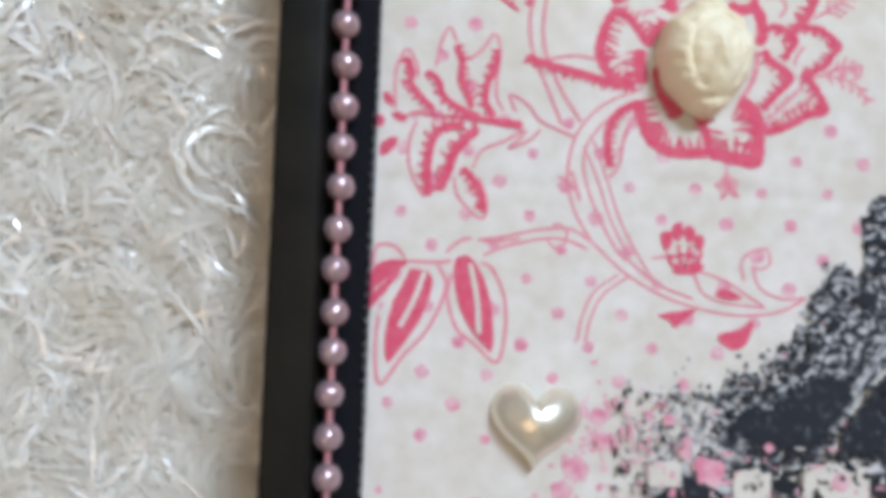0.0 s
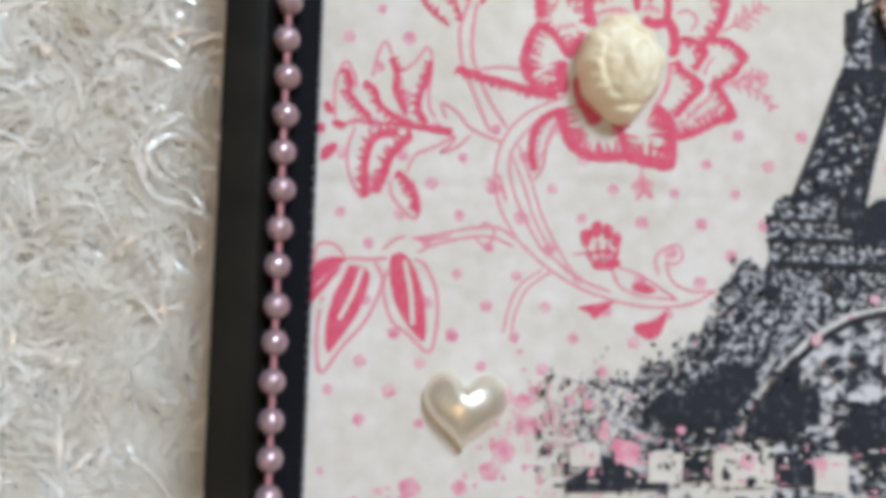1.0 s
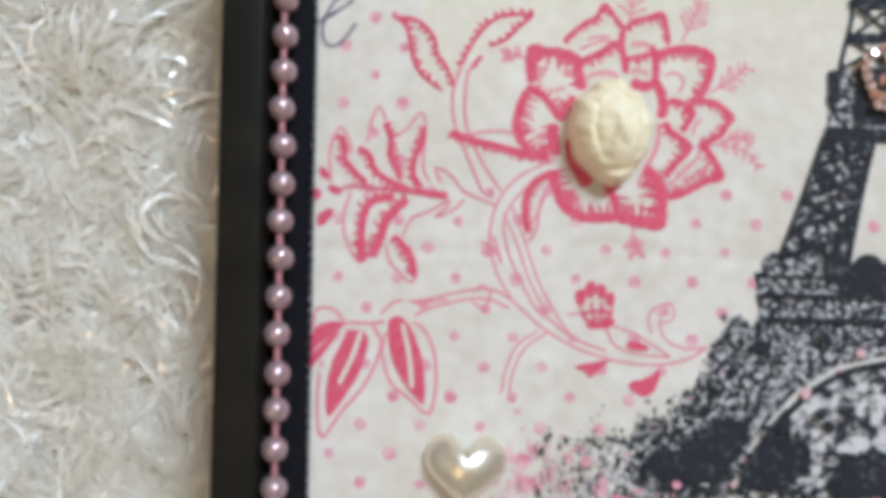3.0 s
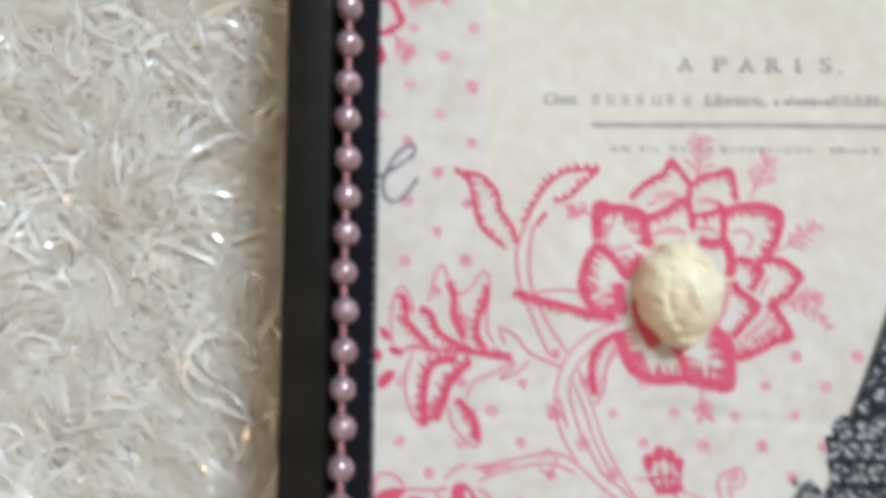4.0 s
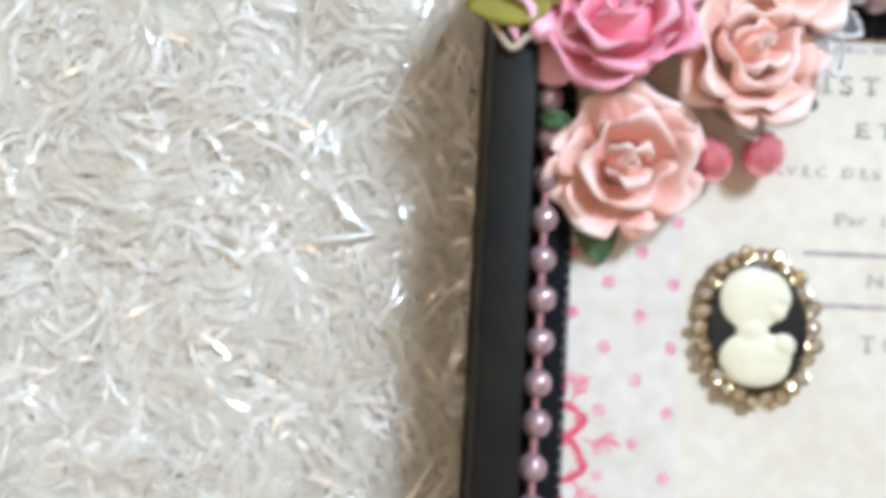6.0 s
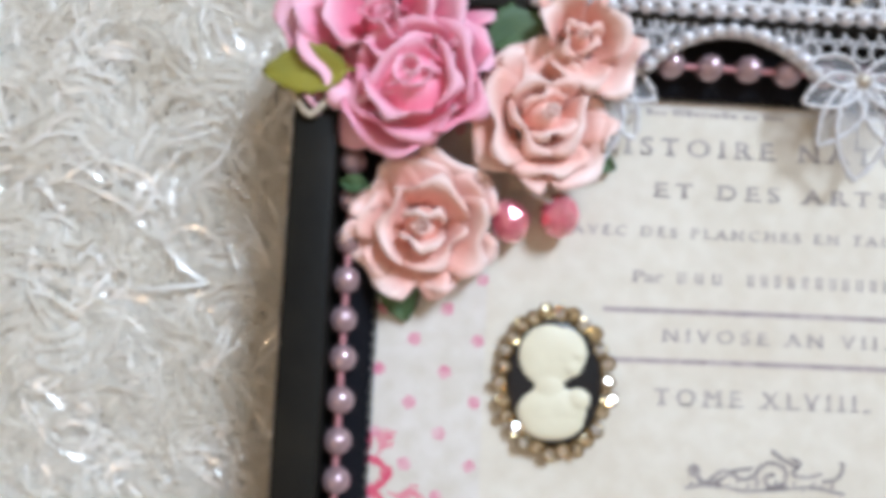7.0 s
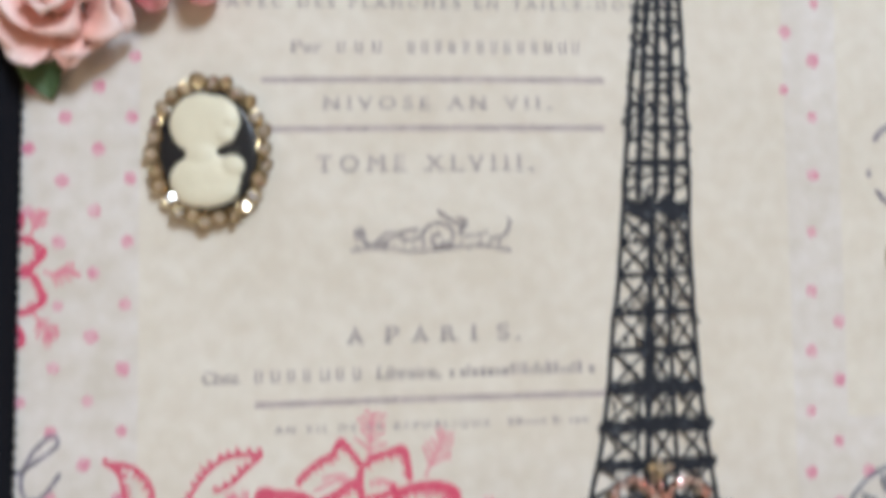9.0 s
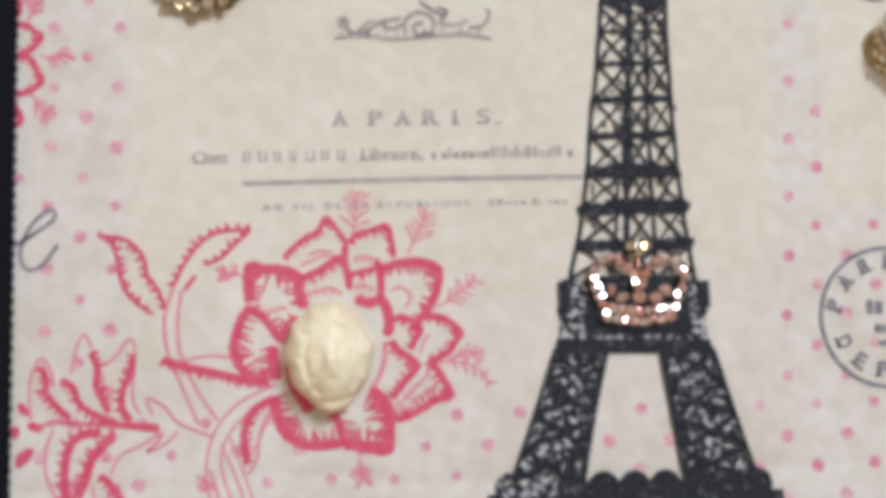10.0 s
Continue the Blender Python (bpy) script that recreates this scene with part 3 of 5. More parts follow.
blossom.stroke(3.0, [(44.7, 35.2), (45.4, 30.7), (47.1, 27.7), (48.3, 25.3)])
blossom.petal(1.5, [(19.4, 36.4), (23.5, 35.0), (29.4, 33.5), (35.3, 31.9), (40.2, 31.3)], 1, 0.8)
blossom.petal(1.4, [(41.1, 28.3), (37.1, 26.0), (35.4, 22.9), (35.2, 18.9), (35.8, 15.4)], -1, 0.8)
blossom.petal(0.7, [(7.1, 61.4), (9.8, 59.4), (10.7, 57.0), (11.4, 53.1), (12.5, 50.0), (14.7, 47.6), (17.8, 45.3)], -1, 1.15, 1.6)
blossom.petal(0.7, [(8.3, 61.1), (12.2, 60.3), (14.7, 58.4), (16.2, 56.0), (16.7, 53.0), (18.5, 50.6), (20.2, 46.5)], 1, 1.15, 1.6)
blossom.petal(0.7, [(21.7, 50.6), (23.4, 54.2), (25.8, 57.8), (28.8, 60.5), (31.7, 61.4), (37.0, 61.6)], -1, 1.15, 1.6)
blossom.petal(0.7, [(37.0, 61.6), (33.6, 58.6), (31.1, 56.2), (27.9, 54.8)], 1, 1.15, 1.6)
blossom.stroke(1.0, [(26.1, 52.7), (24.9, 51.3), (23.9, 49.8)])
blossom.petal(1.2, [(-3.6, 36.0), (-2.4, 32.9), (-2.7, 31.0), (-0.5, 28.1), (2.1, 25.6)], 1, 1.1, 1.35)
blossom.petal(1.2, [(0.4, 33.3), (2.7, 31.4), (3.6, 28.7), (6.6, 26.3), (10.8, 24.6)], 1, 1.1, 1.35)
blossom.petal(1.2, [(5.8, 38.4), (7.1, 35.2), (6.9, 31.6), (8.3, 28.7), (9.3, 26.4)], -1, 1.1, 1.35)
blossom.petal(1.3, [(13.9, 37.7), (13.6, 34.1), (12.1, 31.2), (11.8, 27.5), (13.6, 24.7)], 1, 1.1, 1.35)
blossom.stroke(1.7, [(19.0, 23.1), (12.9, 23.9), (8.2, 24.4), (1.2, 24.7), (-2.6, 25.3)], taper=True)
blossom.petal(1.6, [(7.8, 22.9), (3.7, 22.2), (1.8, 19.9), (1.0, 15.2), (1.3, 9.2)], 1, 1.1, 1.35)
blossom.petal(1.8, [(10.6, 22.4), (8.4, 20.5), (6.0, 17.5), (4.9, 14.0), (3.3, 10.3)], 1, 1.1, 1.35)
blossom.petal(1.3, [(7.6, 14.7), (9.6, 12.9), (11.3, 10.0), (12.1, 6.2)], 1, 1.1, 1.35)
blossom.fill([(-7.9, 28.9), (-6.7, 28.9), (-5.7, 27.0), (-6.5, 26.5), (-7.7, 27.5)])
blossom.fill([(-6.1, 25.0), (-4.5, 25.2), (-2.9, 24.1), (-4.4, 23.5), (-5.6, 24.0)])
blossom.fill([(-8.2, 18.6), (-6.3, 20.3), (-4.7, 20.0), (-5.5, 18.1), (-7.7, 16.6)])
blossom.stroke(1.6, [(-9.1, 24.4), (-8.1, 23.5), (-8.7, 22.3)])
blossom.fill([(45.9, 0.9), (45.6, 3.2), (47.0, 3.7), (47.7, 1.8), (46.8, -0.0)])
blossom.fill([(47.3, 3.0), (48.0, 4.9), (49.4, 5.4), (49.8, 3.3), (48.7, 1.9)])
blossom.fill([(49.8, 3.5), (50.5, 4.9), (51.9, 4.2), (51.9, 2.4), (50.8, 1.6)])
blossom.fill([(51.9, 2.4), (53.1, 3.3), (53.8, 1.7), (53.1, 0.0), (51.9, 0.7)])
blossom.stroke(.6, [(46.8, -0.3), (47.7, -2.4), (49.4, -3.5)])
blossom.stroke(.6, [(53.3, 0.0), (52.6, -1.8), (51.2, -3.3)])
blossom.stroke(.5, [(48.9, 1.4), (49.1, -1.0), (49.8, -2.6)])
blossom.stroke(.5, [(51.0, 1.2), (50.8, -0.9), (50.3, -2.6)])
blossom.stroke(.5, [(47.3, -1.2), (49.8, -0.7), (52.6, -1.1)])
blossom.fill([(47.9, -4.0), (49.0, -2.2), (50.2, -3.2), (51.4, -1.9), (53.7, -2.5), (52.9, -3.9), (50.8, -4.4)])
blossom.fill([(45.2, -12.2), (49.0, -11.3), (52.5, -10.8), (50.2, -13.1), (48.5, -14.5), (47.3, -13.1)])
blossom.fill([(56.6, -15.5), (60.1, -14.4), (63.0, -12.7), (62.2, -16.4), (60.1, -18.3), (57.5, -17.3)])
blossom.fill([(55.8, -8.0), (57.8, -6.7), (60.9, -8.4), (58.4, -8.9)])
blossom.fill([(6.8, -3.4), (8.7, -1.9), (10.9, -3.5), (13.0, -7.8), (14.2, -12.7), (14.3, -19.8), (11.6, -17.7), (8.7, -13.5), (7.2, -9.1)])
blossom.fill([(-9.2, -5.8), (-7.0, -3.5), (-3.7, -3.1), (-2.0, -3.6), (-5.3, -6.2), (-8.0, -8.5), (-9.3, -10.2)])
blossom.fill([(-2.5, -5.6), (0.2, -4.9), (2.5, -6.0), (2.3, -9.8), (0.3, -14.8), (-2.6, -19.3), (-5.4, -22.7), (-6.0, -18.3), (-5.1, -12.8)])
blossom.fill([(-5.8, -6.8), (-3.4, -4.8), (-4.7, -7.3), (-7.3, -10.7), (-9.4, -12.9), (-9.5, -10.7)])
tendril = Print(0.07)
tendril.stroke(.45, [(41.9, 31.1), (34.2, 27.4), (29.5, 22.0), (27.8, 14.8), (29.0, 7.7), (32.6, 1.3)])
tendril.stroke(.45, [(41.9, 28.7), (36.0, 25.4), (31.9, 20.8), (30.7, 16.0), (32.5, 9.0), (36.7, 0.8), (39.1, -2.1)])
tendril.stroke(.4, [(30.7, 19.6), (33.7, 12.5), (36.1, 5.5), (39.7, -1.5)])
tendril.stroke(.4, [(32.5, 20.8), (35.5, 12.5), (37.9, 5.5), (42.0, -2.1), (44.9, -6.2)])
tendril.stroke(.45, [(32.6, 1.3), (39.1, -4.5), (47.3, -9.0), (57.8, -11.6), (67.1, -11.1), (72.9, -8.1)])
tendril.stroke(.45, [(39.1, -1.5), (44.9, -6.2), (51.9, -9.0)])
tendril.stroke(.4, [(51.9, -4.3), (53.7, -7.8), (57.8, -9.5), (65.3, -10.2)])
tendril.stroke(.4, [(52.5, -3.5), (57.8, -5.4), (62.4, -8.3), (65.3, -10.2)])
tendril.stroke(.4, [(61.3, -5.4), (60.7, -1.9), (62.5, 0.2), (65.4, 0.8), (66.0, -1.8), (64.2, -3.0), (62.7, -2.4)])
tendril.stroke(.4, [(62.7, -2.4), (64.2, -6.5), (68.3, -8.4), (72.9, -8.1)])
tendril.stroke(.4, [(37.9, -4.7), (33.3, -8.1), (31.0, -13.3), (30.4, -17.4)])
tendril.stroke(.4, [(39.7, -5.1), (35.0, -8.6), (32.7, -13.3), (31.8, -17.7)])
tendril.stroke(.45, [(32.6, 1.3), (28.5, 3.6), (22.6, 3.3), (15.6, 1.7), (10.9, 1.0)])
tendril.stroke(.45, [(32.0, -0.2), (27.3, 1.6), (22.6, 1.5), (16.2, -0.1), (12.1, -1.9)])
tendril.stroke(.4, [(24.4, 3.0), (26.1, 4.5), (27.9, 3.0), (27.3, 0.6), (25.6, 0.0), (24.0, 1.5)])
tendril.stroke(.5, [(12.1, 0.7), (15.6, 1.0), (19.1, 1.5)])
tendril.stroke(.4, [(40.7, 27.5), (38.9, 22.1), (36.6, 17.3)])
tendril.stroke(.4, [(43.8, -1.5), (46.1, -1.2), (47.8, -1.4)])
tendril.stroke(.7, [(28.4, 14.8), (29.6, 11.3), (30.2, 8.9)])
tendril.stroke(.7, [(26.0, 13.6), (28.4, 12.2), (29.0, 10.7)])
tendril.stroke(.55, [(-8.9, -4.6), (-8.2, -0.8), (-4.9, -0.5), (-2.6, -2.8)])
tendril.stroke(.6, [(3.5, -3.7), (5.3, -8.1), (2.2, -15.8), (-2.6, -21.5), (-6.5, -26.8), (-7.7, -23.3), (-7.7, -16.7), (-6.8, -11.2)])
tendril.stroke(.55, [(6.3, -5.3), (5.6, -9.7), (7.4, -15.7), (11.1, -18.8), (15.3, -22.0), (16.7, -15.9), (16.3, -9.4), (14.0, -4.5), (11.7, -3.2)])
tendril.stroke(.6, [(-2.0, -3.3), (2.9, -3.5), (6.2, -3.1)])
tendril.stroke(.5, [(5.1, -1.5), (7.8, 0.8), (10.0, 1.4)])
tendril.stroke(.5, [(46.5, 54.0), (48.6, 55.0), (51.4, 56.0), (54.0, 55.8)])
tendril.stroke(.5, [(48.1, 56.2), (50.1, 56.8), (53.1, 56.9)])
tendril.petal(.45, [(47.8, 48.3), (50.1, 49.1), (52.6, 49.5), (54.9, 48.4)], 1, 0.9, 0.9)
tendril.petal(.45, [(57.3, 49.5), (59.0, 50.0), (61.3, 48.8)], 1, 0.9, 0.9)
tendril.petal(.45, [(57.3, 55.0), (59.0, 55.7), (61.4, 55.2)], 1, 0.9, 0.9)
tendril.stroke(.5, [(64.4, 48.6), (66.5, 49.2), (68.0, 48.2), (68.4, 46.8), (67.1, 44.9)])
tendril.stroke(.5, [(72.1, 39.7), (70.7, 37.9), (70.1, 35.8)])
tendril.stroke(1.0, [(63.1, 38.5), (63.0, 35.4), (61.9, 31.8), (60.0, 28.9)])
tendril.petal(.4, [(72.1, 32.0), (69.4, 29.4), (67.3, 27.3), (65.4, 25.5)], 1, 0.8, 0.9)
tendril.petal(.4, [(73.6, 29.6), (70.6, 27.5), (68.0, 26.3)], 1, 0.8, 0.9)
tendril.stroke(.6, [(41.2, 44.9), (42.6, 45.9), (43.8, 45.5)])
tendril.stroke(.5, [(21.1, 35.1), (25.4, 36.4), (29.4, 36.8), (33.1, 36.2)])
tendril.stroke(.5, [(35.8, 13.5), (37.6, 16.5), (38.2, 21.2), (39.5, 24.1), (41.4, 26.2)])
tendril.stroke(.55, [(21.7, 50.5), (20.4, 46.6), (19.9, 43.5), (20.6, 37.6), (23.5, 30.5), (26.5, 23.4)])
tendril.stroke(.55, [(23.3, 50.1), (22.5, 43.5), (23.0, 37.6), (26.0, 30.5), (30.1, 24.1)])
tendril.stroke(.5, [(-5.4, 25.6), (-5.7, 31.5), (-5.0, 35.1), (-3.4, 37.4), (-1.6, 34.6), (-1.2, 31.7)])
tendril.stroke(.5, [(2.1, 34.1), (3.0, 38.8), (4.6, 41.8), (6.1, 38.8)])
tendril.stroke(.5, [(8.4, 35.5), (11.1, 37.9), (13.1, 40.6), (14.3, 38.3), (13.8, 29.4), (15.3, 25.9)])
tendril.stroke(.5, [(-1.2, 23.7), (-2.5, 19.9), (-2.5, 15.2), (-0.8, 11.0), (0.7, 8.9)])
tendril.stroke(.5, [(6.2, 13.0), (6.7, 10.1), (8.3, 7.7), (11.6, 5.1), (12.6, 8.3), (10.9, 13.0)])
tendril.stroke(.5, [(17.6, 25.7), (16.5, 29.0), (20.0, 27.1), (22.6, 24.0), (29.1, 21.1)])
tendril.stroke(.5, [(22.6, 22.6), (20.2, 20.2), (16.5, 18.7), (18.3, 20.3), (19.7, 22.2)])
tendril.stroke(.5, [(9.7, 14.6), (11.3, 18.1), (15.4, 20.0), (19.5, 22.4)])
tendril.petal(.5, [(-4.7, 23.7), (-1.2, 25.3), (1.8, 24.9)], 1, 0.8, 0.9)
def sprig(pts, reach):
    """A feathery sprig: a bent stem with pairs of blunt barbs that swell to their ends."""
    pr = Print(0.06)
    pr.stroke(0.42, pts)
    line = smooth_line(pts, 0.3)
    for k in range(5):
        i = min(len(line) - 2, int(len(line) * (0.30 + 0.15 * k)))
        d = line[i + 1] - line[i]
        d = d / np.linalg.norm(d)
        for side in (-1, 1):
            a = np.array((-d[1], d[0])) * side
            far = line[i] + (a * random.uniform(0.55, 0.75) + d * random.uniform(0.5, 0.8)) * reach * (1.05 - 0.10 * k) * random.uniform(0.7, 1.05)
            pr.stroke(0.42, [line[i], (line[i] + far) / 2 + d * 0.25, far])
            pr.fleck(far[0], far[1], random.uniform(0.3, 0.5))
    pr.put("sprig_print", M_pale, flat, "pale pink feathery sprig")


sprig([(56.9, 58.3), (57.6, 62.9), (58.1, 68.6)], 4.2)
sprig([(68.0, 55.7), (69.7, 59.1), (72.4, 64.4)], 4.6)
sprig([(73.4, 44.8), (77.7, 47.4), (81.7, 50.5)], 3.4)
sprig([(72.1, 33.9), (77.5, 33.9), (81.7, 32.3), (84.1, 29.1)], 2.6)
sprig([(75.4, 34.4), (79.5, 35.8), (82.7, 35.3)], 2.2)
sprig([(57.6, 16.1), (57.8, 13.7), (58.1, 11.4)], 3.2)
sprig([(35.9, 51.8), (33.5, 53.0), (31.1, 52.9)], 2.6)
blossom.put("blossom_print", M_pink, flat, "deep pink blossom and leaves")
tendril.put("tendril_print", M_pale, flat, "pale pink stems")
# pale ribs down the two big leaves
ribs = Print(0.42)
for a, b in (((9.8, -3.4), (11.8, -16.8)), ((-2.1, -4.7), (-7.3, -13.9)), ((1.2, -5.2), (-3.3, -15.9))):
    ribs.stroke(0.95, [a, ((a[0] + b[0]) / 2 + 0.4, (a[1] + b[1]) / 2), b])
ribs.put("leaf_rib_print", M_cloth, flat)
# half blossom by the ribbon
side = Print(0.07)
side.petal(1.1, [(-9.2, 103.7), (-7.1, 104.0), (-5.3, 102.5), (-3.9, 101.5), (-4.8, 99.9), (-6.9, 98.1), (-8.7, 97.5)], 1, 0.8)
side.petal(1.1, [(-7.5, 98.1), (-5.6, 96.4), (-4.5, 94.1), (-3.7, 92.4), (-5.3, 90.8), (-7.4, 89.8), (-9.4, 89.6)], 1, 0.8)
side.stroke(1.3, [(-8.5, 109.2), (-8.2, 107.5), (-8.7, 105.3)])
side.stroke(1.3, [(-9.0, 87.6), (-7.9, 85.4), (-8.1, 83.8), (-9.5, 83.5)])
sprig([(-6.7, 104.4), (-5.6, 106.6), (-4.6, 109.0)], 2.6)
sprig([(-4.3, 97.7), (-1.6, 96.8), (1.2, 97.8)], 3.0)
sprig([(-6.0, 90.0), (-4.2, 87.5), (-2.4, 84.6)], 3.0)
side.put("half_blossom_print", M_pink, flat)
# small flowers and spots at the foot of the print
foot = Print(0.07)
for k in range(46):
    x = random.uniform(-8, 40)
    foot.fleck(x, random.uniform(-66, -46) + 0.05 * x, random.uniform(0.4, 1.1))
for k in range(70):
    x, y = random.gauss(33.0, 3.4), random.gauss(-36, 6)
    foot.fleck(x, y, random.uniform(0.3, 0.8))
for x, y, r in ((30.6, -41.2, 2.4), (28.0, -45.5, 2.0), (34.5, -31.5, 1.7), (35.0, -36.0, 1.8), (12.0, -49.5, 2.2), (22.0, -49.0, 1.6)):
    foot.dot(x, y, r)
foot.put("foliage_print", M_spot, flat, "pink printed foliage")["kind"] = "stuff"

# ---- the printed tower ----
tower = Print(0.10)
speck = Print(0.075)
HEIGHTS = ((178.0, 120.4, 3.3), (159.6, 119.6, 4.1), (147.8, 119.0, 4.8), (136.1, 118.4, 5.6), (124.5, 117.8, 6.3), (113.1, 117.3, 6.8),
           (102.0, 116.5, 7.1), (90.7, 116.0, 7.9), (84.2, 115.4, 8.5), (72.3, 115.1, 9.4), (60.5, 114.6, 10.9), (50.0, 114.0, 12.9))


def at_height(y):
    for (ya, ca, wa), (yb, cb, wb) in zip(HEIGHTS, HEIGHTS[1:]):
        if y >= yb:
            t = (ya - y) / (ya - yb)
            return ca + (cb - ca) * t, wa + (wb - wa) * t
    return HEIGHTS[-1][1:]


def bar(y, height, over=0.0, pr=tower):
    c, w = at_height(y)
    w += over
    pr.poly([(c - w, y - height / 2), (c + w, y - height / 2), (c + w, y + height / 2), (c - w, y + height / 2)])


# the corner posts, and the shafts between them: three above the bow, two below it
def post(share, wide, y_top, y_foot, wobble=0.06):
    n = int((y_top - y_foot) / 3.2) + 2
    tower.stroke(wide, [(at_height(y)[0] + share * at_height(y)[1] + random.uniform(-wobble, wobble), y) for y in np.linspace(y_top, y_foot, n)])


for share, wide, y_top, y_foot in ((-1, 1.05, 160, 48), (1, 1.05, 160, 48), (-0.57, 1.25, 160, 110), (-0.04, 1.35, 160, 110), (0.49, 1.25, 160, 110),
                                   (-0.12, 1.5, 107, 52), (0.40, 1.0, 107, 52), (-0.12, 2.5, 84, 68), (-0.32, 0.8, 74, 52)):
    post(share, wide, y_top, y_foot)
# dark knots down the upper shafts
y = 158.5
while y > 112:
    c, w = at_height(y)
    for share in (-1, -0.57, -0.04, 0.49, 1):
        if random.random() < 0.8:
            tower.fleck(c + share * w + random.uniform(-0.2, 0.2), y + random.uniform(-0.7, 0.7), random.uniform(0.7, 1.2), 1.35)
    for a, b in ((-1, -0.57), (-0.57, -0.04), (-0.04, 0.49), (0.49, 1)):
        if random.random() < 0.55:
            tower.stroke(0.6, [(c + a * w, y), (c + b * w, y - random.uniform(1.2, 2.6))])
        if random.random() < 0.55:
            tower.stroke(0.6, [(c + b * w, y), (c + a * w, y - random.uniform(1.2, 2.6))])
    y -= 2.5
# floors: heavy bars with lumpy edges
for y, height, from_share, to_share in ((124.9, 1.2, -0.6, 0.75), (117.6, 1.6, -0.8, 0.9), (101.3, 0.8, -1, 1), (94.6, 1.1, -1, 1), (87.0, 1.4, -1, 1), (79.4, 1.6, -1, 1),
                                        (71.6, 2.7, -1, 1), (64.2, 2.7, -1, 1), (56.4, 2.4, -1, 1), (72.6, 1.6, -0.5, 0.5), (65.4, 1.6, -0.5, 0.5)):
    c, w = at_height(y)
    xs = np.linspace(c + from_share * (w - 0.5), c + to_share * (w - 0.5), 7)
    tower.stroke(height, [(x, y + random.uniform(-0.25, 0.25)) for x in xs])
    for x in xs:
        tower.fleck(x, y, height * random.uniform(0.5, 0.75))
# the dark bow across the middle
tower.fill([(110.6, 110.6), (113.0, 109.4), (115.4, 111.6), (117.0, 109.6), (119.4, 111.6), (121.2, 109.6), (123.6, 109.8), (123.8, 106.4), (120.6, 105.6), (117.2, 107.0), (115.2, 105.0), (112.4, 106.2), (110.2, 107.6)], 0.3)
# the cap
for y, height, over in ((168.9, 5.2, 2.5), (172.0, 1.4, 1.6), (175.0, 5.2, 0.7), (161.6, 1.5, 1.2), (164.6, 0.9, 1.0)):
    bar(y, height, over)
for side in (-1, 1):
    c, w = at_height(163)
    tower.stroke(1.3, [(c + side * (w + 0.7), 165.4), (c + side * (w + 0.8), 163.2), (c + side * (w + 0.9), 161.2)])
for k in range(16):
    tower.fleck(119.8 + random.uniform(-4.4, 4.4), random.uniform(161, 165.5), random.uniform(0.35, 0.7))
# a saltire in each half of every bay, with fainter struts
BAYS = (106.5, 101.3, 94.6, 87.0, 79.4, 71.6, 64.2, 56.4, 50.0)
for top, foot in zip(BAYS, BAYS[1:]):
    (c, w), (c2, w2) = at_height(top), at_height(foot)
    for a, b in ((-1, -0.15), (0.42, 1), (-0.1, 0.4)):
        for p, q in ((a, b), (b, a)):
            mid = ((c + p * w + c2 + q * w2) / 2 + random.uniform(-0.4, 0.4), (top + foot) / 2 + random.uniform(-0.4, 0.4))
            tower.stroke(random.uniform(0.45, 0.75), [(c + p * w, top), mid, (c2 + q * w2, foot)])
        for k in range(4):
            p = random.uniform(a, b)
            y = random.uniform(foot, top)
            tower.stroke(0.35, [(c + p * w, y), (c + (p + random.uniform(-0.25, 0.25)) * w, y - random.uniform(1, 2.6))])
    for k in range(6):
        tower.fleck(c + random.uniform(-0.95, 0.95) * w, random.uniform(foot, top), random.uniform(0.25, 0.55))
# the upper platform and its legs
tower.poly([(97.8, 37.9), (97.3, 34.9), (130.2, 33.9), (129.5, 36.8)])
speck.poly([(99.6, 50.0), (98.0, 36.5), (129.4, 35.5), (128.0, 49.4)])
tower.poly([(104.5, 50.5), (103.6, 38.5), (126.0, 38.0), (125.0, 50.0)])
for x, y in ((99.3, 48.2), (128.3, 47.4)):
    tower.poly([(x - 0.9, y - 4.2), (x + 1.6, y - 4.2), (x + 1.6, y + 1.4), (x - 0.9, y + 1.4)])
    tower.fleck(x, y - 4.6, 1.5)
LEGS = ([(97.5, 36), (107.6, 35.0), (101.6, 8.6), (87.6, 10.0)], [(119.3, 34.6), (130.0, 35.0), (138.0, 8.0), (123.2, 8.4)])
for pts, inner in zip(LEGS, ((1, 2), (0, 3))):
    speck.poly(pts)
    for a, b in ((0, 3), (1, 2)):
        tower.stroke(1.5 if (a, b) == inner else 0.8, [pts[a], ((pts[a][0] + pts[b][0]) / 2 + random.uniform(-0.3, 0.3), (pts[a][1] + pts[b][1]) / 2), pts[b]])
    for k in range(4):
        ta, tb = k / 4, (k + 1) / 4
        for i, j in ((0, 1), (1, 0)):
            p = [pts[i][q] + (pts[3 - i][q] - pts[i][q]) * ta for q in (0, 1)]
            r = [pts[j][q] + (pts[3 - j][q] - pts[j][q]) * tb for q in (0, 1)]
            tower.stroke(1.2, [p, ((p[0] + r[0]) / 2 + random.uniform(-0.8, 0.8), (p[1] + r[1]) / 2 + random.uniform(-0.8, 0.8)), r])
    for k in range(46):
        u, t = random.random(), random.random()
        x = (pts[0][0] * (1 - t) + pts[3][0] * t) * (1 - u) + (pts[1][0] * (1 - t) + pts[2][0] * t) * u
        tower.fleck(x, 35.5 - 26.5 * t, random.uniform(0.4, 1.1))
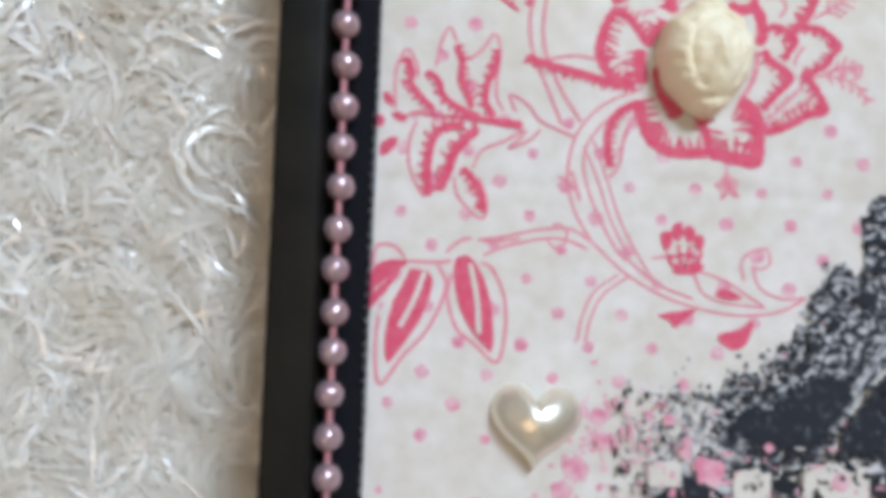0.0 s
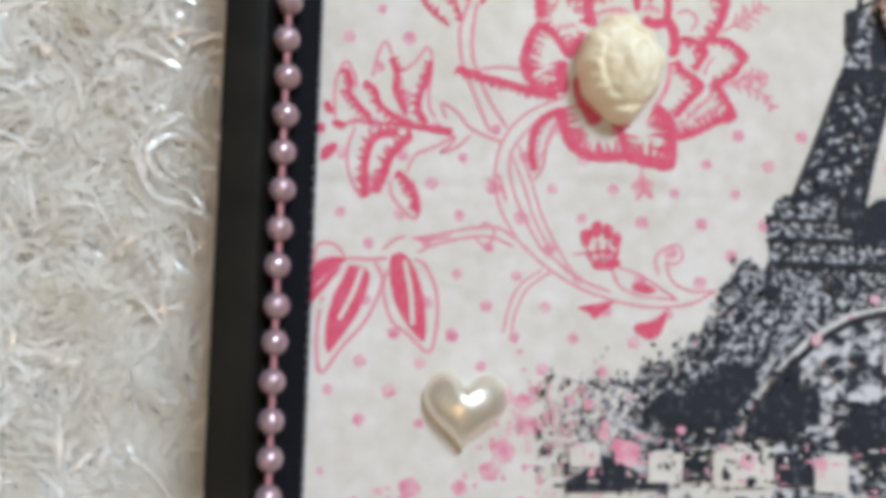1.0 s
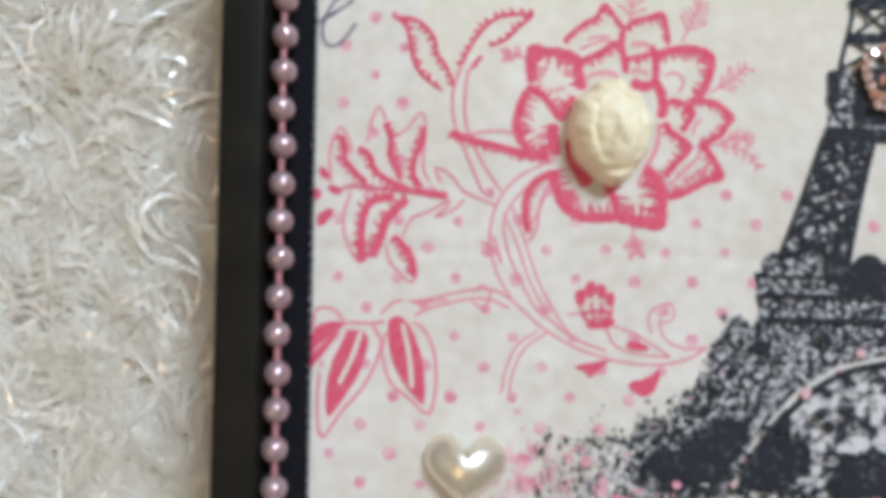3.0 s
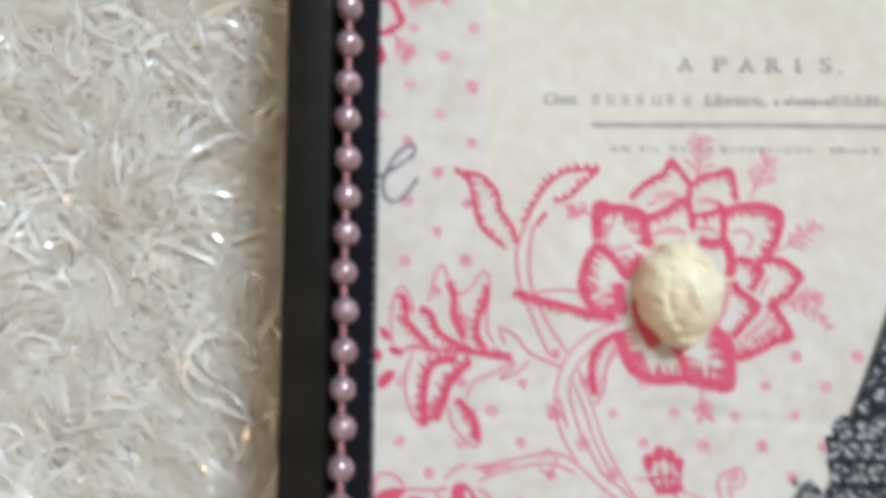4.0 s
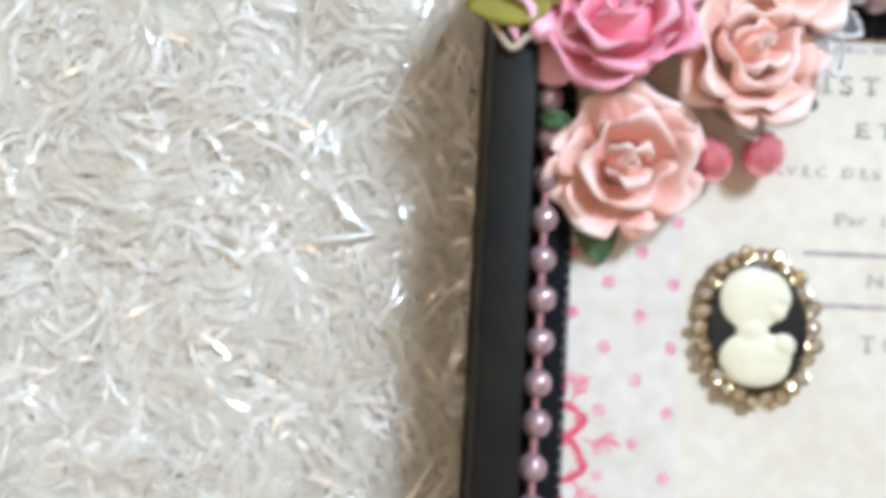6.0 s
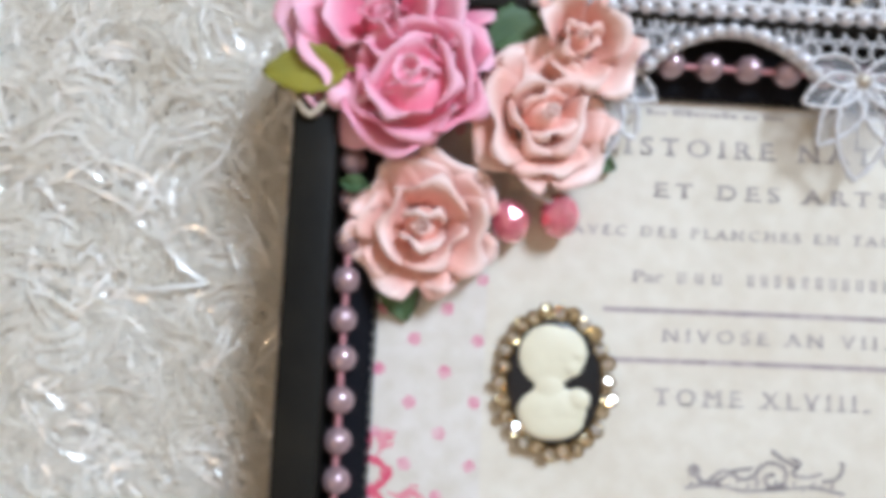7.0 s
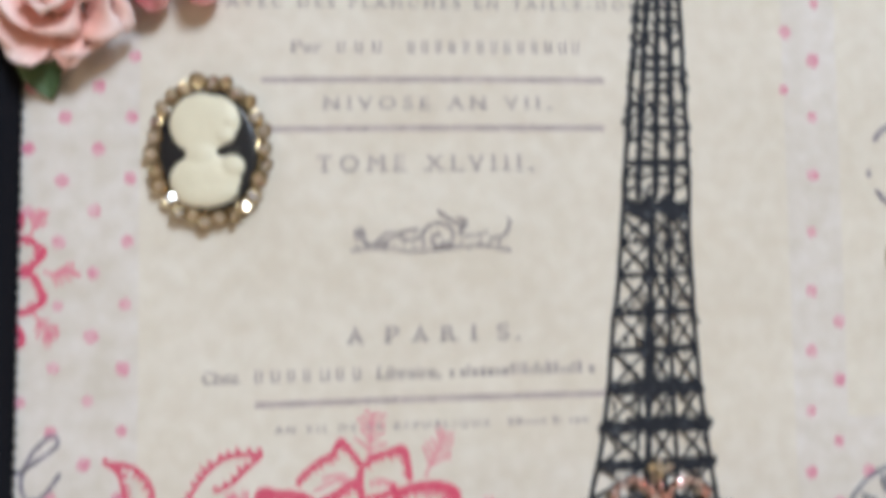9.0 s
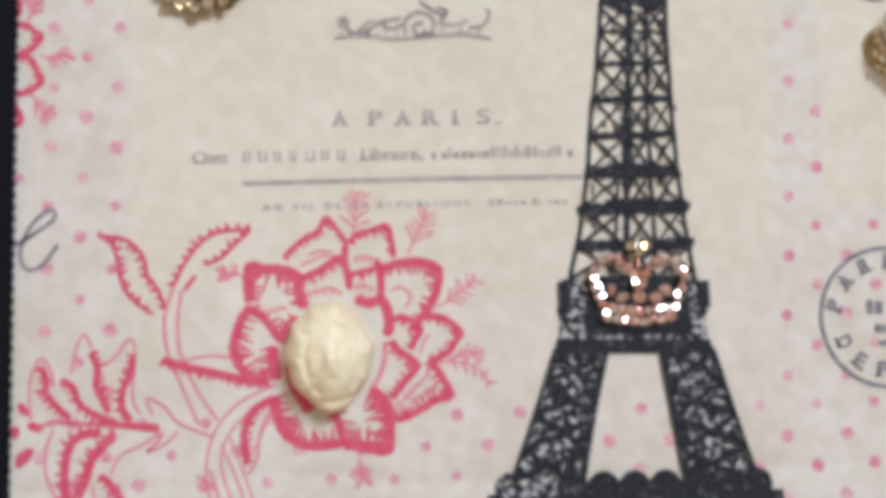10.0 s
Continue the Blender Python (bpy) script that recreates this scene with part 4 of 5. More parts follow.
# the lower platform: scallops over a lattice band
for k in range(-4, 5):
    ring = [(112.4 + 6.3 * k + 3.2 * math.cos(a), 8.0 - 0.12 * k + 3.2 * math.sin(a)) for a in np.linspace(0, 2 * math.pi, 25)[:-1]]
    (speck if k < -2 else tower).poly(ring)
speck.poly([(82.6, 7.5), (143, 6.0), (143, -2.6), (83.6, -2.4)])
for y, w in ((2.6, 1.2), (-2.4, 1.4), (6.6, 0.8)):
    tower.stroke(w, [(83, y), (113, y - 0.4), (143, y - 0.8)])
tower.poly([(100, 6.4), (143, 5.8), (143, 2.6), (100, 3)])
# the lower legs and the arch between them
worn, thin = Print(0.05), Print(0.05)
arch = [(110, -10.0), (99.6, -12.4), (90.5, -18.3), (82.5, -27.6), (77.5, -37)]
speck.poly([(84, -2.4), (113, -2.8), (110, -9.6), (99.6, -11.8), (90.2, -17.8), (82, -27.2), (76, -39), (62, -40), (56.4, -30.6), (66.2, -24.6), (74.4, -17.4), (77.6, -9.0), (81.5, -4.0)])
speck.poly([(142, -3.4), (113, -2.8), (116, -9.6), (126.4, -11.8), (135.8, -17.8), (144, -27.2), (150, -39), (164, -40), (170.6, -30.3), (162.5, -25.6), (154.3, -18.6), (147.3, -9.2)])
for k in range(520):
    a, b = random.choice((((80.5, -3.0), (76.6, -8.6)), ((76.6, -8.6), (73.4, -16.6)), ((73.4, -16.6), (65.4, -23.2)), ((65.4, -23.2), (55.3, -28.0)), ((55.3, -28.0), (46, -29))))
    t, off = random.random(), random.gauss(0.4, 1.3)
    sparse = 0.45 if a[0] < 60 else 1.0
    speck.fleck(a[0] + (b[0] - a[0]) * t - off * 0.7, a[1] + (b[1] - a[1]) * t + off * 0.7, random.uniform(0.25, 0.95) * sparse)
tower.stroke(1.4, [(x + 0.9, y - 1.0) for x, y in arch])
tower.stroke(1.4, [(225.1 - x, y - 1.0) for x, y in arch])
tower.fill([(88.8, -20.5), (84.0, -28), (80.3, -36), (86.5, -36), (89.5, -28)])
tower.fill([(97.0, -36), (102, -31.5), (110, -31), (124, -31.5), (130, -36), (124, -41), (110, -42), (101, -41)], 0.8)
for k in range(60):
    x, y = random.uniform(80, 140), random.uniform(-48, -28)
    tower.stroke(random.uniform(0.3, 0.8), [(x, y), (x + random.uniform(2, 7), y + random.uniform(-0.4, 0.4))])
tower.fill([(62.5, -28.6), (66.5, -29.0), (70.6, -24.6), (75.6, -22.8), (80.6, -23.6), (80.4, -27.7), (76.8, -33.0), (74.0, -37.0), (66.6, -36.0), (61.0, -35.0), (59.0, -32.6)], 1.0)
tower.fill([(83.0, -27.7), (88.2, -20.9), (86.6, -26.6), (92.4, -27.4), (93.6, -33.0), (88.0, -36.5), (81.3, -37.3), (79.4, -34.0)], 0.7)
tower.fill([(98.0, -35.1), (100.2, -30.5), (105.8, -29.2), (112, -30), (112, -40.4), (102.5, -39.4), (98.6, -37.3)], 0.6)
for cx, cy, rx, ry in ((69.0, -30.0, 9.5, 5.6), (86.5, -31, 6.0, 5.2), (105, -35, 7, 4.8)):
    for k in range(80):                 # twigs and leaves round the dark masses
        a, q = random.random() * 6.283, random.gauss(1.0, 0.22)
        tower.fleck(cx + rx * q * math.cos(a), cy + ry * q * math.sin(a), random.uniform(0.25, 0.8))
for x, y, r in ((96.9, -24.4, 1.3), (95.7, -21.3, 1.5), (101, -21, 1.6), (74.0, -17.5, 1.6), (77.5, -13.0, 1.5), (83.5, -8.0, 1.9), (97, -6.5, 2.2), (72, -20.8, 1.7)):
    tower.fleck(x, y, r)
for k in range(70):
    x, y = random.uniform(60, 95), random.gauss(-37.5, 1.6)
    tower.fleck(x, y, random.uniform(0.4, 1.1), 0.7)
worn.poly([(91, -19), (99.6, -13), (110, -10.6), (122, -12), (134, -19), (142, -30), (142, -52), (84, -52), (85, -30)])
for k in range(560):
    x = 37 + 27 * random.random() ** 0.6
    (thin if x < 53 else worn).fleck(x, random.gauss(-36.5, 5.5) - 0.12 * (x - 40), random.uniform(0.2, 0.3 + 0.035 * (x - 36)), random.choice((0.6, 1.0, 1.7)))
tower.put("tower_print", M_black, flat, "black lattice iron tower")
speck.put("tower_shade_print", M_speck, flat, "speckled black ironwork")
thin.put("tower_haze_print", M_thin, flat, "thin grey printed trees")
worn.put("tower_haze_print", M_speck_pale, flat, "faded black trees")
pale_arch = Print(0.62)
pale_arch.stroke(1.7, [(92.9, -5.3), (89.0, -12.8), (85.7, -18.6), (81.4, -25.5), (77.7, -32.9)])
pale_arch.put("arch_print", mottled("pale_girder", (0.46, 0.46, 0.47), (0.06, 0.07, 0.08), 700, 0.44, 0.62), flat)
# houses along the river
town, town_pink, town_white, marks = Print(0.70, 0.0004), Print(0.90, 0.0004), Print(0.80, 0.0004), Print(1.1)
for k in range(420):
    x, y = random.uniform(37, 140), random.gauss(-45, 6.0)
    if y > -34 or y < -60:
        continue
    w, h = random.choice(((0.35, 1.4), (1.6, 0.4), (0.7, 0.7), (0.5, 1.0), (2.2, 0.5))), random.uniform(0.6, 1.3)
    w, h = w[0] * h, w[1] * h
    (town if k % 5 < 3 else town_pink if k % 5 == 3 else town_white).poly([(x, y), (x + w, y + random.uniform(-0.1, 0.1)), (x + w, y + h), (x + 0.1, y + h)])
for pts in ([(43.2, -46.9), (51.6, -41.5), (57.8, -44.7), (63.5, -44.5), (63.5, -47.9), (43.3, -49.1)], [(66.6, -40.0), (71.6, -39.8), (71.9, -45.9), (66.4, -46.2)],
            [(85.0, -40.0), (92.0, -39.4), (92.0, -46.5), (85.0, -46.0)], [(112, -41), (118, -44), (125, -48), (106, -48)]):
    town.poly(pts)
for x0, x1, y0, y1 in ((72.4, 84.4, -47.0, -39.0), (59.6, 66.4, -46.6, -40.4), (44.0, 50.0, -44.0, -39.6), (92.4, 99.0, -47.5, -40.5)):
    town_white.poly([(x0, y0), (x1, y0 + 0.3), (x1, y1), (x0 + (x1 - x0) * 0.6, y1 + 0.7), (x0, y1 - 0.3)])
for k in range(44):
    x, y = random.uniform(60, 84), random.uniform(-47, -39.5)
    marks.fleck(x, y, random.uniform(0.15, 0.5), 1.6)
for x, y, r in ((79.7, -45.6, 1.0), (75.0, -44.6, 0.8), (69.0, -42.0, 1.1), (81.6, -41.0, 0.5)):
    marks.fleck(x, y, r, 1.8)
for x, y, r in ((79.1, -41.8, 1.7), (55.5, -40.9, 2.6), (53.6, -39.6, 1.6), (50.7, -37.6, 1.2), (50.9, -35.4, 1.0), (47.5, -31.5, 1.1), (66, -36, 0.9), (92.6, -17.4, 1.1), (104, -9.0, 1.0), (93.5, -42, 1.4)):
    town_pink.dot(x, y, r)
for k in range(90):
    x, y = random.gauss(43, 3.6), random.uniform(-46, -26)
    (town if random.random() < 0.3 else town_pink).fleck(x, y, random.uniform(0.2, 0.6), random.choice((0.6, 1.5, 2.2)))
marks.put("window_print", M_black, flat, "small black printed windows")["kind"] = "stuff"
town.put("town_print", M_black, flat, "black printed rooftops")["kind"] = "stuff"
town_pink.put("town_print", M_spot, flat, "pink printed housefronts")["kind"] = "stuff"
town_white.put("town_print", M_cloth, flat, "white printed housefronts")["kind"] = "stuff"


# ---- lettering ----
def lettering(words, x0, x1, y, height, mat, name="lettering", squeeze=None, turn=0.0):
    """Words between x0 and x1 on the base line y, with capitals of that height, as flat shapes with small serifs."""
    cu = bpy.data.curves.new(name, "FONT")
    cu.body, cu.size = words, height / 0.70 * MM
    cu.space_character = squeeze or 1.0
    tmp = bpy.data.objects.new(name, cu)
    scene.collection.objects.link(tmp)
    me = bpy.data.meshes.new_from_object(tmp.evaluated_get(bpy.context.evaluated_depsgraph_get()))
    bpy.data.objects.remove(tmp)
    n = len(me.vertices)
    co = np.empty(n * 3, np.float32)
    me.vertices.foreach_get("co", co)
    co = co.reshape(-1, 3)
    lo, hi = co[:, 0].min(), co[:, 0].max()
    co[:, 0] = (co[:, 0] - lo) * ((x1 - x0) * MM / (hi - lo))
    co[:, 2] = 0
    loops = [tuple(p.vertices) for p in me.polygons]
    # a serif on every stem that stands on the base line or meets the cap line
    cap, slabs = height * MM, []
    for line in (0.0, cap):
        xs = sorted(float(p[0]) for p in co if abs(p[1] - line) < 0.012 * cap)
        group = []
        for x in xs + [9.0]:
            if group and x - group[-1] > 0.2 * cap:
                if group[-1] - group[0] < 0.34 * cap:
                    a, b, up = group[0] - 0.16 * cap, group[-1] + 0.16 * cap, 0.10 * cap * (1 if line == 0 else -1)
                    slabs.append([(a, line, 0), (b, line, 0), (b, line + up, 0), (a, line + up, 0)])
                group = []
            group.append(x)
    for q in slabs:
        loops.append(tuple(range(n, n + 4)))
        co = np.concatenate([co, np.array(q, np.float32)])
        n += 4
    heavy = np.concatenate([co, co + np.array((0.0085 * height + 0.09, 0.05, 0.012)) * MM, co + np.array((-0.09, -0.05, 0.024)) * MM])
    me = bpy.data.meshes.new(name)
    me.from_pydata(heavy.tolist(), [], [tuple(i + k * n for i in lp) for k in range(3) for lp in loops])
    me.materials.append(mat)
    ob = new(name, me)
    ob.parent = flat
    ob.matrix_local = pose(x0 * MM, y * MM, (FZ + 0.05) * MM, 0, 0, turn)
    return ob


lettering("H I S T O I R E   N A T U R E L L E", 35.0, 122.0, 166.7, 3.6, M_grey)
lettering("E T   D E S   A R T S ,", 47.3, 99.0, 158.1, 3.0, M_grey)
lettering("A V E C   D E S   P L A N C H E S   E N   T A I L L E - D O U C E", 30.5, 121.0, 150.0, 2.0, M_grey_faint)
lettering("N I V O S E   A N   V I I .", 49.5, 95.5, 129.0, 2.6, M_grey_faint)
lettering("T O M E   X L V I I I .", 48.0, 91.5, 116.4, 3.3, M_grey_faint)
for letter, x0, x1 in zip("APARIS.", (53.7, 61.1, 66.5, 72.1, 78.2, 83.2, 87.2), (56.3, 63.6, 69.1, 74.9, 78.8, 85.6, 87.7)):
    lettering(letter, x0, x1, 82.3, 3.1 if letter != "." else 2.4, M_grey)


def bars(x0, x1, y, height, mat, seed):
    """Words that stay plain bars."""
    rng, pr, x = random.Random(seed), Print(0.04), x0
    while x < x1:
        w = rng.uniform(0.5, 1.5)
        h = height * rng.choice((0.6, 0.65, 1.0))
        pr.poly([(x, y), (x + w, y), (x + w, y + h), (x, y + h)])
        x += w + rng.choice((0.35, 0.4, 0.45, 1.3))
    return pr.put("lettering", mat, flat)


def capital_bars(x0, x1, y, height, mat, seed, pitch=3.0):
    """Widely spaced words that stay plain bars."""
    rng, pr, x = random.Random(seed), Print(0.04), x0
    while x < x1:
        w = pitch * rng.uniform(0.45, 0.62)
        for dx, wide in ((0, 0.5), (w - 0.5, 0.5)):
            pr.poly([(x + dx, y), (x + dx + wide, y), (x + dx + wide, y + height), (x + dx, y + height)])
        pr.poly([(x, y), (x + w, y), (x + w, y + 0.4), (x, y + 0.4)])
        x += pitch * rng.choice((1.0, 1.0, 1.05))
    return pr.put("lettering", mat, flat)


lettering("Par", 43.2, 49.2, 140.7, 2.4, M_grey_faint)
capital_bars(52.2, 61.5, 140.7, 2.3, M_grey_faint, 3, 3.4)
capital_bars(66.5, 102.8, 140.7, 2.4, M_grey_faint, 7, 2.75)
lettering("Chez", 25.6, 32.4, 75.2, 2.3, M_grey)
capital_bars(35.5, 56.5, 75.2, 2.3, M_grey_faint, 4, 3.1)
lettering("Libraire,", 59.3, 71.6, 75.2, 2.4, M_grey)
bars(73.6, 102.5, 75.2, 2.3, M_grey, 4)
lettering("A N   V I I.   D E   L A   R E P U B L I Q U E.", 39.3, 81.5, 65.4, 1.25, M_grey_faint)
bars(84.9, 100.7, 65.4, 1.3, M_grey_faint, 5)
bars(38.8, 73, 175.0, 1.4, M_grey_faint, 6)
for x0, x1, y in ((37.0, 107.1, 135.0), (37.0, 106.8, 125.0), (35.4, 106.0, 70.9)):
    rule = Print(0.05)
    rule.stroke(1.05, [(x0, y), ((x0 + x1) / 2, y + 0.15), (x1, y)])
    rule.put("rule_print", M_rule, flat, "grey printed rule")
# the engraved ornament
orn = Print(0.2)
orn.stroke(0.7, [(54.1, 100.4), (60, 101.2), (66, 100.2), (72, 100.6), (80, 101.2), (86.7, 100.1)])
orn.stroke(0.8, [(56, 103.6), (58.5, 101.5), (62, 104), (66, 102.4), (69, 103.6)])
orn.dot(56.2, 103.8, 1.3)
orn.stroke(0.8, [(69, 101), (68.8, 104), (71.5, 105.8), (74.5, 104.6), (74.3, 101.8), (71.5, 101), (70.5, 103), (72.6, 103.6)])
orn.stroke(0.8, [(71.7, 108.4), (74, 106.6), (77, 105.2)])
orn.stroke(0.75, [(75.5, 107), (77.6, 105.8), (76, 103.8), (79, 103.2), (82, 104)])
orn.stroke(0.75, [(82, 102.4), (85.2, 103.2), (86.4, 105.8), (85.6, 106.4)])
orn.stroke(0.8, [(59, 100.6), (64, 103.8), (68, 104.6)])
for k in range(16):
    orn.stroke(0.45, [(55 + 1.9 * k, 100.2 + 0.7 * (k % 3)), (55.9 + 1.9 * k, 101.6 + 0.9 * (k % 2))])
orn.put("ornament_print", M_grey, flat, "grey engraved ornament")
# a stroke of handwriting at the edge of the second page
swash = Print(0.2)
swash.stroke(1.0, [(164.9, 121.9), (167.5, 124.5), (170.8, 125.7), (174.3, 124.9)])
swash.stroke(1.0, [(164.9, 111.5), (166.9, 109.2), (169.7, 108.1), (172.8, 108.9)])
swash.fleck(169.0, 116.4, 1.1)
swash.fleck(163.6, 115.2, 0.9)
swash.put("script_print", M_script, flat, "grey handwritten flourish")
# a handwritten letter, cut off by the ribbon
script = Print(0.2)
script.stroke(0.75, [(-8.9, 59.4), (-5, 61.8), (-1.4, 64.4), (-1.2, 66.2), (-3.0, 66.0), (-6.0, 62.8), (-7.6, 58.0), (-6.4, 54.9), (-3.6, 55.4), (-0.4, 59.6)])
script.put("script_print", M_script, flat, "grey handwritten letter e")
# the postmark
mark = Print(0.2)
ring = [(167.8 + 14.4 * math.cos(a), 40.1 + 14.4 * math.sin(a)) for a in (2 * math.pi * k / 12 for k in range(13))]
mark.stroke(0.8, ring)
for x, y, wide, high in ((163.5, 40.9, 1.0, 2.9), (165.1, 40.8, 1.6, 2.6), (164.8, 37.1, 1.2, 1.6), (166.3, 37.0, 1.2, 1.6), (165.6, 34.2, 2.0, 1.2)):
    mark.poly([(x, y), (x + wide, y), (x + wide, y + high), (x, y + high)])
mark.put("postmark_print", M_stamp, flat, "grey round postmark")
for word, start, step, flip in (("PARIS", 166, -27, 1), ("DEP", 206, 27, -1)):
    for k, ch in enumerate(word):
        a = radians(start + step * k)
        r = 10.6 if flip > 0 else 12.6
        ob = lettering(ch, 0, 2.1 if ch != "I" else 0.6, 0, 3.2, M_stamp, turn=0)
        ob.matrix_local = pose((167.8 + r * math.cos(a)) * MM, (40.1 + r * math.sin(a)) * MM, (FZ + 0.3) * MM, 0, 0, math.degrees(a) - 90 * flip) @ pose(-1.05 * MM, (-0.4 if flip > 0 else 0.2) * MM, 0)

# ---- strings of lilac pearls on the ribbon ----
def ball(radius, segments=24, rings=14):
    bm = bmesh.new()
    bmesh.ops.create_uvsphere(bm, u_segments=segments, v_segments=rings, radius=radius)
    return bm


def mesh_of(name, bm, mat, smooth=True):
    bmesh.ops.scale(bm, vec=(MM, MM, MM), verts=bm.verts)
    me = bpy.data.meshes.new(name)
    bm.to_mesh(me)
    bm.free()
    me.materials.append(mat)
    if smooth:
        me.polygons.foreach_set("use_smooth", [True] * len(me.polygons))
    return me


ME_pearl = mesh_of("pearl", ball(2.78), M_pearl)


def pearl_string(start, way, count, label, PITCH):
    st = thing("pearl_string", label, "bead trim", group="pearl strings on the frame", turn=TURN)
    ux, uy = way
    pts = [(start[0] + ux * k * PITCH / 2, start[1] + uy * k * PITCH / 2, FZ + 5.2) for k in range(-1, 2 * count)]
    v, f = tube(pts, 0.62, 8)
    mesh_ob("cord", v, f, M_string, st, "pink cord")
    for k in range(count):
        wob = 0.22
        m = pose((start[0] + ux * k * PITCH + random.uniform(-wob, wob)) * MM, (start[1] + uy * k * PITCH + random.uniform(-wob, wob)) * MM, (FZ + 5.1) * MM, random.uniform(0, 180), random.uniform(0, 180), 0)
        shared("pearl", ME_pearl, st, m)
    return st


pearl_string((-14.9, -134.5), (0, 1), 42, "string of glossy lilac pearls on pink cord along the ribbon", 7.583)
pearl_string((0.2, 184.0), (1, 0), 29, "string of glossy lilac pearls on pink cord under lace", 7.75)

# ---- lace edging along the top: beaded swags and hanging flowers ----
LZ = 39.0


def outline_petal(length, width, angle, lift=0.0, droop=0.0):
    """A closed leaf-shaped outline in the lace's plane, from the origin outwards."""
    pts = []
    for k in range(45):
        t = k / 44 * 2
        s = t if t <= 1 else 2 - t
        side = 1 if t <= 1 else -1
        w = width / 2 * math.sin(math.pi * min(1, s ** 0.85)) ** 0.8 * (1 + 0.2 * s)
        x, y = s * length, side * w
        pts.append(Vector((x, y, lift * math.sin(math.pi * s) - droop * s * s)))
    rot = Matrix.Rotation(angle, 3, "Z")
    return [rot @ p for p in pts]


def lace_flower(x, v, size=1.0, high=LZ):
    fl = thing("lace_flower", "white embroidered organza lace flower hanging over the cotton", "lace", group="lace flowers along the top", at=(0, 0, 0), turn=TURN)
    fl.matrix_world = FRAME @ pose(x * MM, v * MM, high * MM)
    for angle, length, width, droop in ((-90, 19.0, 9.5, 2.5), (-58, 15.0, 6.5, 1.2), (-122, 15.0, 6.5, 1.2), (-22, 12.5, 6.0, 0), (-158, 12.5, 6.0, 0), (18, 11.0, 5.5, 0), (162, 11.0, 5.5, 0)):
        loop = [p * size for p in outline_petal(length, width, radians(angle), 1.0, droop)]
        pet = mesh_ob("petal", *join([tube(loop[:-1], lambda t: 0.46 + 0.13 * math.sin(190 * t) + random.uniform(-0.05, 0.05), 6, True), tube([Vector((0, 0, 0)), loop[22] * 0.35, loop[22] * 0.7], lambda t: 0.4 - 0.2 * t, 5)]), M_lace_thread, fl)
        n = len(loop) - 1
        c = sum(loop[:-1], Vector()) / n
        mesh_ob("gauze", [tuple(c)] + [tuple(p) for p in loop[:-1]], [(0, 1 + k, 1 + (k + 1) % n) for k in range(n)], M_gauze, pet, "sheer organza")
    part("centre", ball(1.7 * size, 10, 7), M_wire, fl, "pale gold bead", smooth=False)
    return fl


FLOWERS = (32.0, 83.0, 135.0, 187.0)
for x in FLOWERS:
    lace_flower(x, 181.8, high=35.5 if x < 40 else LZ)
ME_bead = mesh_of("bead", ball(1.45, 14, 9), M_lace_bead)


def swag(x0, x1, v0, rise):
    sw = thing("lace_swag", "scalloped white lace edging sewn with small pearl beads", "lace", group="lace swags along the top", turn=TURN)
    pts = []
    for k in range(25):
        t = k / 24
        pts.append((x0 + (x1 - x0) * t, v0 + rise * math.sin(math.pi * t) ** 0.75, LZ - 0.6))
    v, f = tube(pts, 1.35, 6, flat=0.4)
    mesh_ob("braid", v, f, M_lace_thread, sw, "white braid")
    gap, last = 2.95, None
    for p, q in zip(pts, pts[1:]):
        n = max(1, int(math.dist(p, q) / 0.25))
        for k in range(n):
            r = [a + (b - a) * k / n for a, b in zip(p, q)]
            if last is None or math.dist(r, last) >= gap:
                last = r
                shared("bead", ME_bead, sw, pose(r[0] * MM, r[1] * MM, (r[2] + 0.8) * MM))
    # net between the swag and the straight chain above it
    net = []
    for k in range(1, 24):
        a = pts[k]
        if 193.5 - a[1] > 1.5:
            net.append(tube([a, (a[0] + 0.8 * (-1) ** k, (a[1] + 193.5) / 2, LZ), (a[0] + 2.6 * (-1) ** k, 193.5, LZ)], 0.2, 4))
    v, f = join(net)
    mesh_ob("net", v, f, M_lace_thread, sw, "white net")
    o, verts, faces = 0, [], []
    for k, p in enumerate(pts):
        verts += [(p[0], p[1], LZ - 0.9), (p[0], 198.5, LZ + 1.6)]
        if k:
            faces.append((2 * k - 2, 2 * k, 2 * k + 1, 2 * k - 1))
    mesh_ob("gauze", verts, faces, M_gauze, sw, "sheer organza")
    return sw


for a, b in zip(FLOWERS, FLOWERS[1:]):
    swag(a + 9.0, b - 9.0, 182.6, 7.8)
chain = thing("bead_chain", "straight chain of silvery white beads and stones on the lace", "bead trim", turn=TURN)
v, f = tube([(x, 193.4, LZ + 0.4) for x in np.linspace(18, 228, 60)], 0.9, 6)
mesh_ob("cord", v, f, M_lace_thread, chain, "white cord")
for k in range(59):
    shared("bead", ME_bead, chain, pose((18.5 + 3.55 * k) * MM, 193.4 * MM, (LZ + 1.5) * MM))
gem_bm = bmesh.new()
bmesh.ops.create_icosphere(gem_bm, subdivisions=1, radius=1.9)
ME_chainstone = mesh_of("stone", gem_bm, M_stone, smooth=False)
for k in range(14):
    shared("stone", ME_chainstone, chain, pose((22 + 14.6 * k) * MM, 197.6 * MM, (RZ + 1.4) * MM, 17 * k, 31 * k, 0))


